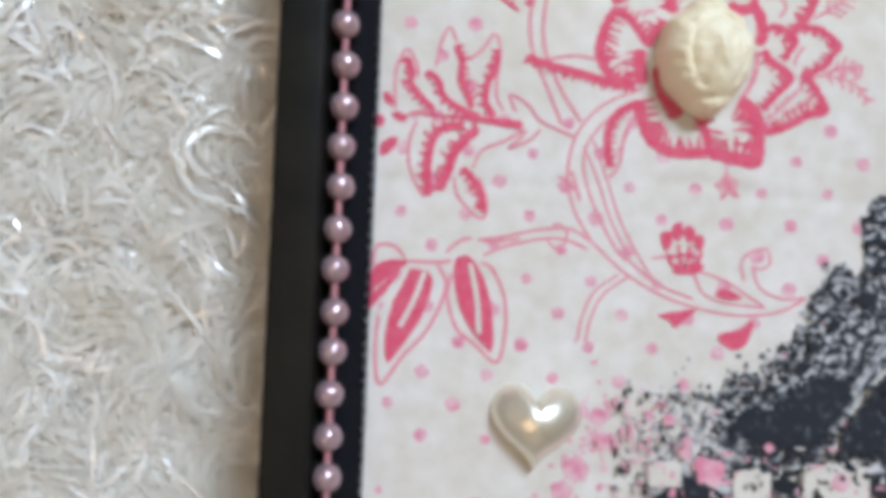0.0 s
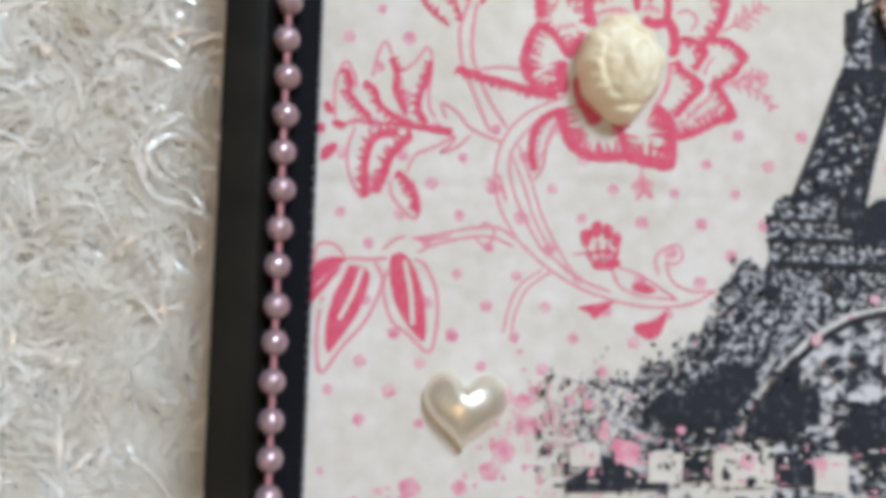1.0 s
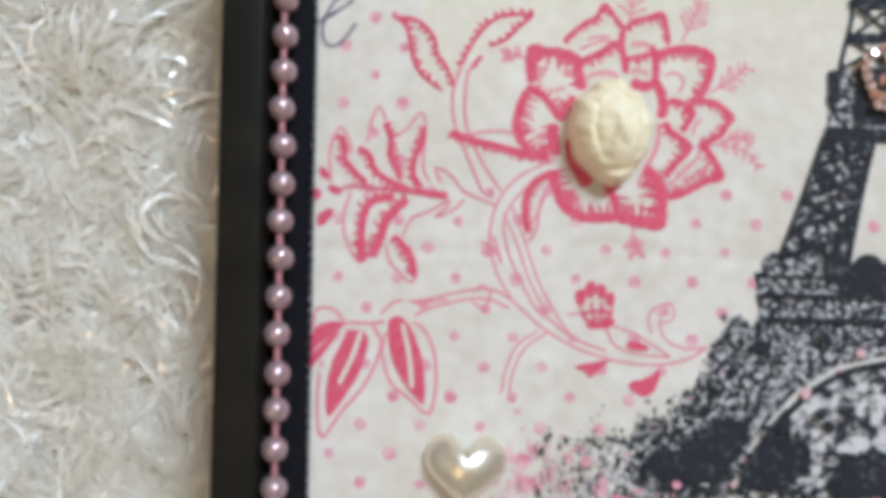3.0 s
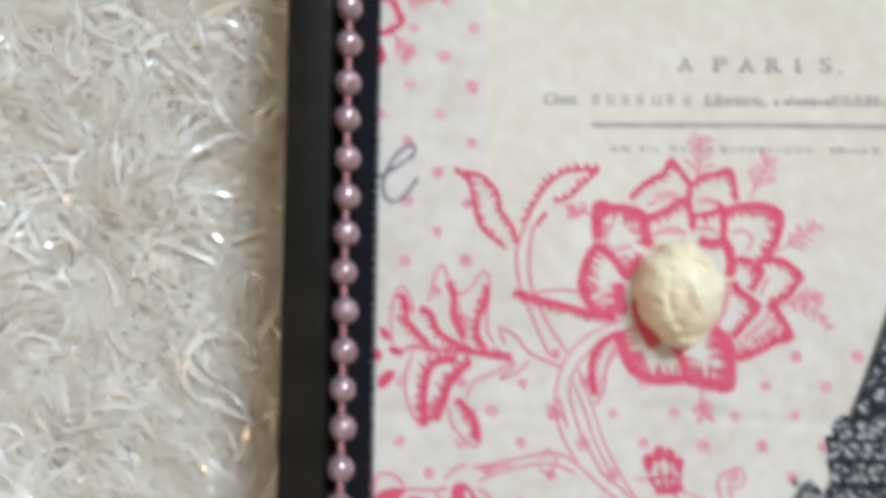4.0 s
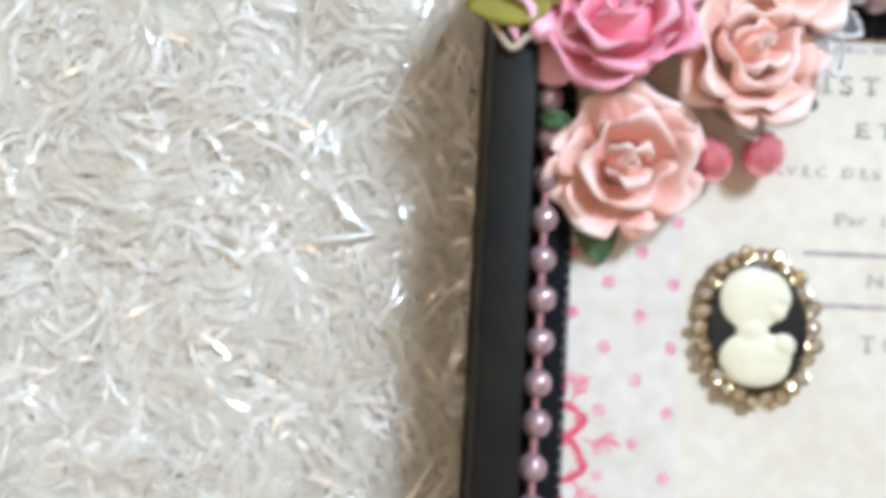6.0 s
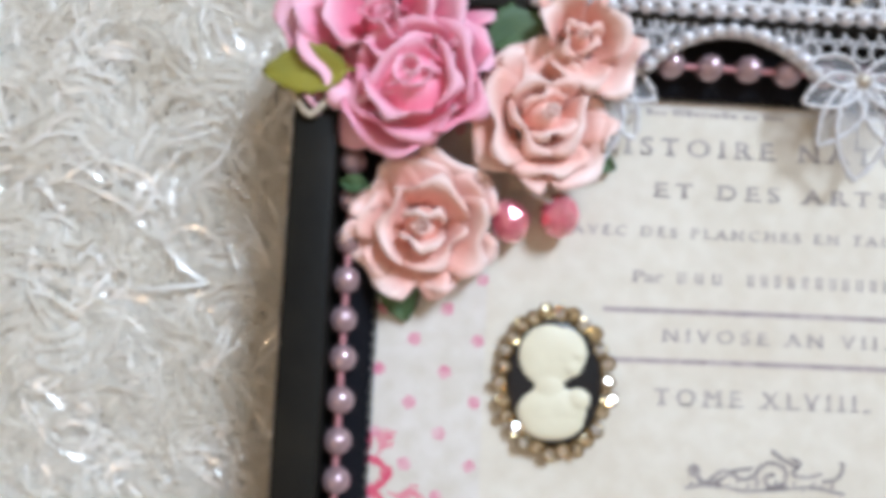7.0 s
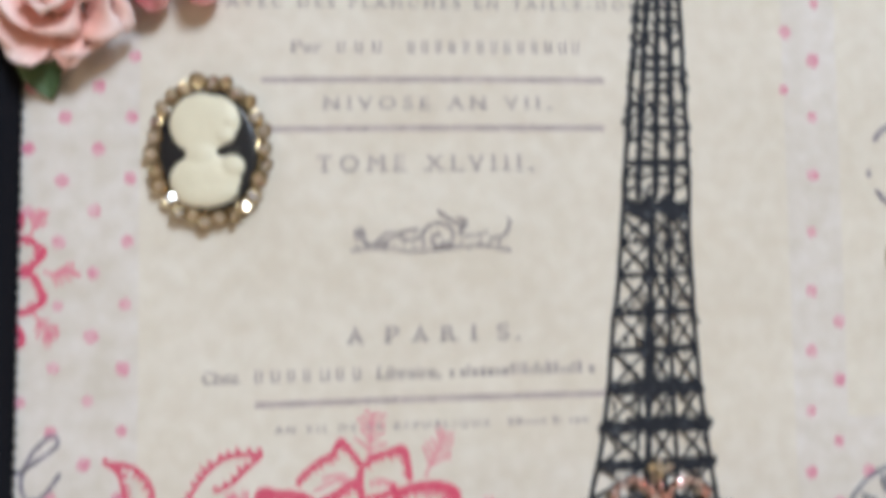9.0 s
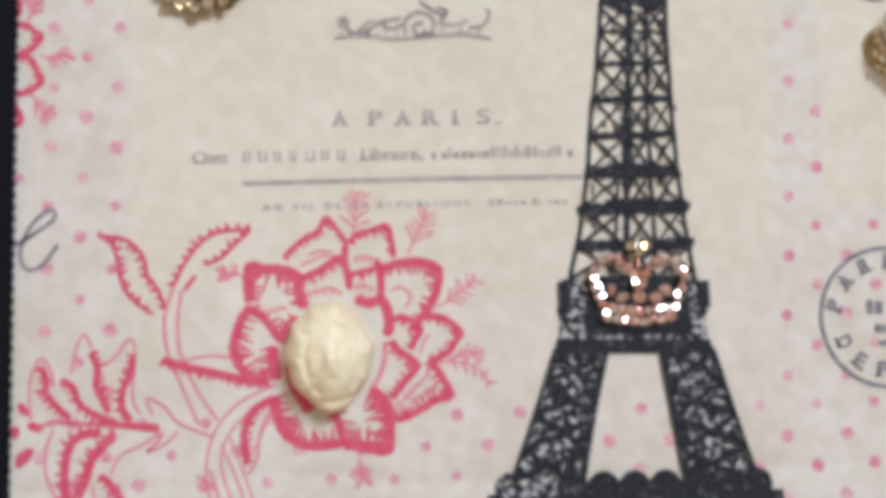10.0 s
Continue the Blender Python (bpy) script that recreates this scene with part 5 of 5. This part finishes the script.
band = thing("lace_band", "wide white lace band with looped threads over the black rim", "lace", turn=TURN)
loops = []
for row, (v0, size) in enumerate(((196.6, 2.3), (200.4, 2.6), (204.4, 2.4))):
    for k in range(46):
        x = 19 + 4.6 * k + 2.3 * (row % 2)
        ring = [(x + size * math.cos(a), v0 + size * 0.85 * math.sin(a), RZ + 1.0 + 0.25 * math.sin(3 * a + k)) for a in np.linspace(0, 2 * math.pi, 11)[:-1]]
        loops.append(tube(ring, 0.5, 5, True))
v, f = join(loops)
mesh_ob("looped_thread", v, f, M_lace_thread, band, "white looped thread")["kind"] = "stuff"
between = []
for x0 in FLOWERS:
    for k in range(-3, 4):
        for v0 in (187.6, 191.2):
            x = x0 + 3.4 * k + (1.7 if v0 > 190 else 0)
            between.append(tube([(x + 1.9 * math.cos(a), v0 + 1.7 * math.sin(a), LZ + 0.3 * math.sin(2 * a + k)) for a in np.linspace(0, 2 * math.pi, 11)[:-1]], 0.24, 5, True))
v, f = join(between)
mesh_ob("looped_thread", v, f, M_lace_thread, band, "white looped thread")["kind"] = "stuff"
for v0 in (194.8, 198.6, 202.4, 206.4):
    v, f = tube([(x, v0 + 0.3 * math.sin(x * 1.3), RZ + 1.1) for x in np.linspace(18, 228, 160)], 0.6, 5)
    mesh_ob("cord", v, f, M_lace_thread, band, "white cord")
mesh_ob("gauze", [(18, 194, RZ + 0.5), (228, 194, RZ + 0.5), (228, 207, RZ + 0.5), (18, 207, RZ + 0.5)], [(0, 1, 2, 3)], M_gauze, band, "sheer organza")
for k in range(26):
    shared("bead", ME_bead, band, pose((21 + 8.0 * k) * MM, 200.4 * MM, (RZ + 1.9) * MM))

# ---- paper and satin roses ----
def oval_dome(rx, ry, base, height, rim=0.35, segments=48, rings=8):
    verts, faces = [], []
    for i in range(rings + 1):
        t = i / rings
        z = base + (rim + (height - rim) * math.sin(t * math.pi / 2) if i else 0)
        for k in range(segments):
            a = 2 * math.pi * k / segments
            q = math.cos(t * math.pi / 2)
            verts.append((rx * q * math.cos(a), ry * q * math.sin(a), z))
    for i in range(rings):
        for k in range(segments):
            a, b = i * segments + k, i * segments + (k + 1) % segments
            faces.append((a, b, b + segments, a + segments))
    return verts, faces


def petal_mesh(length, width, cup, curl, ruffle, seed, tip=0.0, n=11, m=9):
    """A petal that stands on the origin and leans out along +x: cupped across, rolled back at its edge."""
    rng = random.Random(seed)
    ph = [rng.uniform(0, 6.28) for _ in range(4)]
    verts, faces = [], []
    for i in range(m):
        s = i / (m - 1)
        wide = width / 2 * (0.42 + 0.58 * math.sin(math.pi * min(1, 0.14 + 0.50 * s)) ** 0.7) * (1 - 0.12 * max(0, s - 0.75) / 0.25)
        for j in range(n):
            q = 2 * j / (n - 1) - 1
            y = wide * q
            reach = length * s * (1 - 0.20 * abs(q) ** 3.5 * s + tip * (1 - abs(q)) * s)
            bend = -curl * max(0, s - 0.62) ** 2 * 6.5 * length * 0.30
            back = curl * max(0, s - 0.7) * length * 0.25
            z = reach * 1.0 + bend
            x = cup * (q * q) * -width * 0.30 + back + ruffle * math.sin(3.1 * q + ph[0]) * s * s + ruffle * 0.6 * math.sin(6.3 * q + ph[1]) * s ** 3
            z += ruffle * 0.5 * math.sin(4.4 * q + ph[2]) * s
            verts.append((x, y, z))
    for i in range(m - 1):
        for j in range(n - 1):
            a = i * n + j
            faces.append((a, a + 1, a + n + 1, a + n))
    return verts, faces


def rose(name, label, at, layers, mat, group, lean=(0, 0), turn=0.0, seed=1, heart=3.0):
    """layers: (petals, foot radius, length, width, tilt outwards in degrees, curl)."""
    rs = tagged(new(name), label, "flower", group)
    rs.matrix_world = pose(at[0] * MM, at[1] * MM, at[2] * MM, lean[0], lean[1], turn)
    rng = random.Random(seed)
    # the tight spiral at the heart
    pts = [(heart * 0.5 * (0.25 + 0.75 * t) * math.cos(9.5 * t), heart * 0.5 * (0.25 + 0.75 * t) * math.sin(9.5 * t), 0) for t in np.linspace(0, 1, 34)]
    high = layers[0][2] * 0.92
    verts, faces = [], []
    for k, p in enumerate(pts):
        verts += [(p[0], p[1], 0), (p[0] * 1.1, p[1] * 1.1, high * 0.6), (p[0] * 1.3, p[1] * 1.3, high * (1 - 0.004 * k) + 0.25 * math.sin(k))]
        if k:
            o = 3 * k
            faces += [(o - 3, o, o + 1, o - 2), (o - 2, o + 1, o + 2, o - 1)]
    dv, df = oval_dome(heart * 1.25, heart * 1.25, 0, high * 0.72, 0.5, 20, 6)
    mesh_ob("core", dv, df, mat, rs)
    ob = mesh_ob("bud", verts, faces, mat, rs)
    sol = ob.modifiers.new("thickness", "SOLIDIFY")
    sol.thickness = 0.3 * MM
    for li, (count, foot, length, width, tilt, curl) in enumerate(layers):
        off = rng.uniform(0, 360)
        for k in range(count):
            v, f = petal_mesh(length * rng.uniform(0.9, 1.1), width * rng.uniform(0.9, 1.1), 0.55, curl * rng.uniform(0.7, 1.3), 0.8 + 0.02 * tilt, seed * 100 + li * 17 + k)
            a = off + 360 * k / count + rng.uniform(-12, 12)
            m = pose(0, 0, 0.15 * MM * k, 0, 0, a) @ pose(foot * MM, 0, 0, 0, tilt + rng.uniform(-10, 10), 0)
            ob = mesh_ob("petal", v, f, mat, rs, m=m)
            sol = ob.modifiers.new("thickness", "SOLIDIFY")
            sol.thickness = 0.35 * MM
    return rs


rose("pink_rose", "large deep pink paper rose with rolled satiny petals", (-1.5, 174.5, 38),
     ((2, 2.4, 13, 11, 4, 0.6), (3, 4.2, 13.5, 15, 14, 1.1), (4, 5.8, 13.5, 17, 34, 1.4), (4, 6.0, 13, 17, 56, 1.3)), M_rose, "flowers on the frame's corner", lean=(12, 6), turn=200, seed=3, heart=6.5)
rose("salmon_rose", "salmon pink satin ribbon rose beside the pink rose", (21.5, 170.5, 36.5),
     ((2, 1.8, 11, 9, 8, 0.9), (3, 3.6, 12, 14, 28, 1.6), (4, 4.8, 12.2, 17, 52, 1.5), (4, 5.2, 13.2, 18, 70, 1.3)), M_salmon, "flowers on the frame's corner", lean=(8, 6), turn=60, seed=5)
rose("salmon_rose", "salmon pink satin ribbon rose lying over the pearls", (0.5, 150.0, 34),
     ((2, 1.8, 11, 9, 10, 0.9), (3, 3.6, 12, 14, 34, 1.6), (4, 4.8, 12.0, 17, 54, 1.5), (4, 5.2, 12.8, 18, 72, 1.3)), M_salmon, "flowers on the frame's corner", lean=(10, -4), turn=10, seed=8)
rose("salmon_rosebud", "small salmon satin rosebud tucked beside the lace", (28.5, 185.5, 37),
     ((3, 1.5, 10, 8, 12, 0.8), (3, 2.8, 12, 12, 40, 1.2), (3, 3.4, 13, 13, 64, 1.2)), M_salmon, "flowers on the frame's corner", turn=33, seed=11, heart=2.2)
rose("pink_rose", "wide open pink paper rose behind the large one", (-8.5, 187.0, 36),
     ((3, 2.0, 12, 9, 6, 0.6), (4, 4.0, 14, 15, 30, 1.0), (5, 6.5, 16.5, 19, 54, 1.0), (5, 8.0, 17, 20, 72, 0.7)), M_rose, "flowers on the frame's corner", turn=75, seed=14, heart=3.2)


def leaf(label, at, length, width, turn, tilt, mat, seed):
    lf = tagged(new("rose_leaf"), label, "leaf", "leaves under the roses")
    lf.matrix_world = pose(at[0] * MM, at[1] * MM, at[2] * MM, 0, tilt, turn)
    verts, faces, n, m = [], [], 9, 13
    for i in range(m):
        s = i / (m - 1)
        w = width / 2 * math.sin(math.pi * min(1, 0.04 + 0.95 * s ** 0.85)) ** 0.8
        for j in range(n):
            q = 2 * j / (n - 1) - 1
            edge = 1 + 0.06 * (1 if i % 2 else -1) * abs(q)
            verts.append((s * length, w * q * edge, 0.9 * abs(q) - 1.6 * s * s + 0.25 * math.sin(7 * s + 3 * q + seed)))
    for i in range(m - 1):
        for j in range(n - 1):
            a = i * n + j
            faces.append((a, a + 1, a + n + 1, a + n))
    blade = mesh_ob("blade", verts, faces, mat, lf)
    blade.modifiers.new("thickness", "SOLIDIFY").thickness = 0.3 * MM
    v, f = tube([(s * length, 0, -1.6 * s * s + 0.25) for s in np.linspace(-0.15, 0.95, 10)], lambda t: 0.4 - 0.28 * t, 5)
    mesh_ob("midrib", v, f, mat, lf)


leaf("dark green fabric leaf under the salmon rose", (-4.9, 141.4, 33.0), 11.1, 8.0, -76, 4, M_leaf, 1)
leaf("olive green fabric leaf over the frame's rim", (-15, 177.0, 42.5), 15.5, 9.5, 184, -3, M_olive, 2)
leaf("dark green fabric leaf behind the roses", (12, 184, 39.0), 14, 9, 42, -4, M_leaf, 3)
leaf("dark green fabric leaf beside the salmon rose", (30, 166, 33.5), 9, 6, -20, 4, M_leaf, 4)
leaf("dark green fabric leaf across the pearls", (-10.5, 156.0, 39.0), 5.5, 3.6, 170, 2, M_leaf, 5)

twine = thing("twine_end", "cream twine end bent over the black rim", "twine")
v, f = tube(smooth_line([(-26.5, 175.5, 41.0), (-23.8, 171.0, 41.3), (-21.6, 168.6, 41.2), (-19.5, 170.3, 41.3), (-16.8, 173.5, 41.4)], 0.5), 0.7, 7)
mesh_ob("strand", v, f, M_cord, twine)


# ---- pink faceted berries on wires ----
def berry(x, y, z, r, turn):
    be = thing("glass_berry", "faceted glossy pink glass berry on a thin wire", "bead", group="glass berries by the rose", at=(x, y, z), turn=turn)
    bm = bmesh.new()
    bmesh.ops.create_icosphere(bm, subdivisions=2, radius=r)
    bmesh.ops.scale(bm, vec=(0.95, 1.1, 0.95), verts=bm.verts)
    part("bead", bm, M_gem, be, smooth=False)
    v, f = tube(smooth_line([(0, r, 0), (-1.2, r + 3, 0.8), (-4, r + 6, 1.0), (-8, r + 8, 0)], 0.5), 0.3, 5)
    mesh_ob("wire", v, f, M_wire, be, "pale wire")


berry(17.0, 151.3, 35.0, 4.2, 25)
berry(26.8, 152.7, 35.0, 4.2, 0)
wires = thing("wire_stamens", "cluster of pale wires and tiny beads below the rose", "stamens")
for k in range(5):
    v, f = tube(smooth_line([(17 + k, 160.5, 36), (19 + 1.1 * k, 157.8 - 0.3 * k, 37 + 0.3 * k), (21.5 + 1.0 * k, 156.6 - 0.5 * k, 37)], 0.5), 0.28, 5)
    w = mesh_ob("wire", v, f, M_wire, wires)
    part("tip", ball(0.75, 8, 6), M_lace_bead, w, m=pose((21.5 + 1.0 * k) * MM, (156.6 - 0.5 * k) * MM, 37.1 * MM))


# ---- the cameo brooch ----
cameo = thing("cameo_brooch", "oval black cameo brooch with cream relief, ringed with gilt rhinestones", "brooch", at=(27.4, 120.3, FZ), turn=3)
v, f = oval_dome(10.4, 13.4, 0, 2.0, 0.8)
mesh_ob("setting", v, f, M_gold, cameo, "gilt setting")
v, f = oval_dome(9.4, 12.2, 1.6, 1.5, 0.9)
mesh_ob("oval", v, f, M_onyx, cameo, "glossy black oval")
# a plain raised shape, built of soft ovals
OVALS = ((-1.0, 5.0, 6.2, 6.4), (1.6, 5.6, 5.0, 5.2), (4.4, 5.4, 2.2, 1.9), (3.2, 3.0, 2.4, 2.2), (-1.2, -0.6, 3.3, 3.2), (-0.7, -5.4, 7.0, 5.3), (-0.6, -7.6, 6.2, 3.6), (4.3, -3.4, 2.7, 2.5))
verts, faces, index = [], [], {}
NX, NY = 66, 92


def swell(i, j):
    x, y = -8.2 + 16.4 * i / NX, -11.4 + 22.8 * j / NY
    r = max(1 - ((x - a) / p) ** 2 - ((y - b) / q) ** 2 for a, b, p, q in OVALS)
    return x, y, r


def corner(i, j):
    if (i, j) not in index:
        x, y, r = swell(i, j)
        index[i, j] = len(verts)
        verts.append((x, y, 2.3 + 1.5 * max(0.0, r) ** 0.4))
    return index[i, j]


for i in range(NX):
    for j in range(NY):
        if max(swell(i + a, j + b)[2] for a in (0, 1) for b in (0, 1)) > 0:
            faces.append((corner(i, j), corner(i + 1, j), corner(i + 1, j + 1), corner(i, j + 1)))
v, f = verts, faces
mesh_ob("relief", v, f, M_cameo, cameo, "cream resin relief")
bm = bmesh.new()
bmesh.ops.create_cone(bm, cap_ends=True, segments=8, radius1=1.32, radius2=0.4, depth=0.36)
bmesh.ops.create_cone(bm, cap_ends=True, segments=8, radius1=0.55, radius2=1.32, depth=0.9, matrix=Matrix.Translation((0, 0, -0.63)))
ME_stone = mesh_of("stone", bm, M_stone, smooth=False)
v, f = tube([(1.36 * math.cos(a), 1.36 * math.sin(a), 0) for a in np.linspace(0, 2 * math.pi, 13)[:-1]], 0.3, 5, True)
ME_cup = bpy.data.meshes.new("cup")
ME_cup.from_pydata([tuple(c * MM for c in p) for p in v], [], f)
ME_cup.materials.append(M_gold)
for k in range(26):
    a = 2 * math.pi * k / 26
    out = 1.0 + 0.035 * (k % 2)
    m = pose(10.5 * out * math.cos(a) * MM, 13.5 * out * math.sin(a) * MM, 2.5 * MM, random.uniform(-26, 26), random.uniform(-26, 26), random.uniform(0, 60))
    st = shared("stone", ME_stone, cameo, m)
    shared("cup", ME_cup, st, pose(0, 0, -0.0003))

# ---- the rhinestone crown ----
crown = thing("crown_charm", "rose-gold rhinestone crown charm with a cross, glued on the tower", "charm", at=(114.7, 48.3, FZ), turn=-2)
ME_rose = ME_stone.copy()
ME_rose.materials[0] = M_rosestone
lines = ([(-6.6, -6.4), (0, -7.2), (6.6, -6.4)], [(-6.6, -6.2), (-9.2, 0.5), (-8.6, 4.2), (-5.0, 5.4), (-1.8, 3.0), (0, -0.8)],
         [(6.6, -6.2), (9.2, 0.5), (8.6, 4.2), (5.0, 5.4), (1.8, 3.0), (0, -0.8)], [(-5.6, -4.6), (0, -5.3), (5.6, -4.6)])
frames = []
for ln in lines:
    path = smooth_line(ln, 0.6)
    frames.append(tube([(p[0], p[1], 1.4) for p in path], 0.55, 6))
    last = None
    for p in path:
        if last is None or np.linalg.norm(p - last) > 1.75:
            last = p
            shared("stone", ME_rose, crown, pose(p[0] * MM, p[1] * MM, 2.3 * MM, random.uniform(-26, 26), random.uniform(-26, 26), random.uniform(0, 60)) @ Matrix.Scale(0.8, 4))
frames.append(tube([(0, -0.8, 1.4), (0, 3.5, 1.4), (0, 5.6, 1.4)], 0.7, 6))
v, f = join(frames)
mesh_ob("metalwork", v, f, M_rosegold, crown, "rose-gold wirework")
for x, y in ((0, 6.2), (0, 7.9), (0, 9.3), (-1.7, 7.9), (1.7, 7.9)):
    shared("stone", ME_stone, crown, pose(x * MM, y * MM, 2.2 * MM, random.uniform(-26, 26), random.uniform(-26, 26), random.uniform(0, 60)) @ Matrix.Scale(0.78, 4))
for x, y in ((0, 0.2), (0, -2.4), (-3.4, -2.8), (3.4, -2.8), (-5.4, -1.2), (5.4, -1.2)):
    shared("stone", ME_rose, crown, pose(x * MM, y * MM, 2.2 * MM, random.uniform(-26, 26), random.uniform(-26, 26), random.uniform(0, 60)) @ Matrix.Scale(1.05, 4))


# ---- puffed heart ----
def heart_mesh(w, h, thick, n=64, rings=14):
    verts, faces = [], []
    for i in range(rings + 1):
        t = i / rings * math.pi / 2
        for k in range(n):
            a = 2 * math.pi * k / n
            x = 16 * math.sin(a) ** 3 / 32 * w
            y = (13 * math.cos(a) - 5 * math.cos(2 * a) - 2 * math.cos(3 * a) - math.cos(4 * a)) / 29.5 * h
            y *= 0.84 if y < 0 else 1.0
            q = math.cos(t)
            y0, soft = 0.06 * h, 0.9 * math.sin(t) ** 2
            phi = math.atan2(y - y0, x)
            x = x * (1 - soft) + soft * 0.40 * w * math.cos(phi)
            y = (y - y0) * (1 - soft) + soft * 0.38 * h * math.sin(phi)
            verts.append((x * q, y * q + y0, thick * math.sin(t)))
    for i in range(rings):
        for k in range(n):
            a, b = i * n + k, i * n + (k + 1) % n
            faces.append((a, b, b + n, a + n))
    return verts, faces


heart = thing("heart_cabochon", "puffed pearl-white heart cabochon glued to the cotton", "cabochon", at=(22.8, -33.3, FZ), turn=-3)
v, f = heart_mesh(17.2, 18.0, 7.0)
ob = mesh_ob("heart", v, f, M_heart, heart)

# ---- carved ivory oval ----
cab = thing("ivory_cabochon", "carved ivory resin oval cabochon on the printed blossom", "cabochon", at=(52.4, 36.0, FZ), turn=4)
verts, faces, seg, rings = [], [], 96, 34
for i in range(rings + 1):
    t = i / rings * math.pi / 2
    for k in range(seg):
        a = 2 * math.pi * k / seg
        q = math.cos(t)
        down = max(0.0, -math.sin(a))
        rx, ry = 8.5 * (1 - 0.40 * down ** 2.2), 10.9
        wave = 1 + (0.030 * math.sin(11 * a) + 0.02 * math.sin(5 * a + 1)) * q * (1 - down)
        x, y = rx * q * math.cos(a) * wave, ry * q * math.sin(a) * wave
        z = 0.4 + 9.4 * math.sin(t) ** 0.62 if i else 0
        high = min(1, 2.2 * math.sin(t))
        # a smooth oval within a thick waved border, a low ridge down it, a collar at its foot
        oval = ((x - 0.7) / 4.6) ** 2 + ((y + 0.4) / 6.4) ** 2
        border = math.exp(-((oval - 1.15) / 0.30) ** 2)
        curls = 0.5 + 0.5 * math.sin(8 * math.atan2(y + 0.4, x - 0.7) + 1.8 * math.sin(1.3 * y + 0.9 * x))
        z += (-0.45 * border + (0.45 * curls if oval > 1.3 and y > -5 else 0.0)) * high
        z += 1.3 * math.exp(-((x - 0.8) / 1.5) ** 2 - ((y + 0.6) / 2.6) ** 2) * high
        z -= 0.25 * (math.exp(-((x + 1.4) / 1.1) ** 2 - ((y - 1.2) / 0.8) ** 2) + math.exp(-((x - 3.0) / 1.1) ** 2 - ((y - 1.2) / 0.8) ** 2)) * high
        z -= 1.0 * math.exp(-((y + 8.2 - 0.03 * x * x) / 0.8) ** 2) * high
        z += 0.35 * noise.noise(Vector((x * 0.6, y * 0.6, 0))) * high
        verts.append((x, y, max(0, z)))
for i in range(rings):
    for k in range(seg):
        a, b = i * seg + k, i * seg + (k + 1) % seg
        faces.append((a, b, b + seg, a + seg))
mesh_ob("oval", verts, faces, M_cab, cab)

# ---- a paved heart charm by the page's edge ----
charm = thing("paved_charm", "gold charm paved with tiny clear stones", "charm", at=(176.0, 95.5, FZ), turn=8)
v, f = heart_mesh(19, 18, 4.0, 48, 8)
mesh_ob("body", v, f, M_gold, charm, "gilt body")
for k in range(84):
    a, r = 2.399963 * k, 8.6 * math.sqrt((k + 0.5) / 84)
    shared("stone", ME_stone, charm, pose(r * math.cos(a) * 1.05 * MM, (r * math.sin(a) + 1.2) * MM, (4.9 - 0.035 * r * r) * MM, random.uniform(-12, 12), random.uniform(-12, 12), 0) @ Matrix.Scale(0.6, 4))
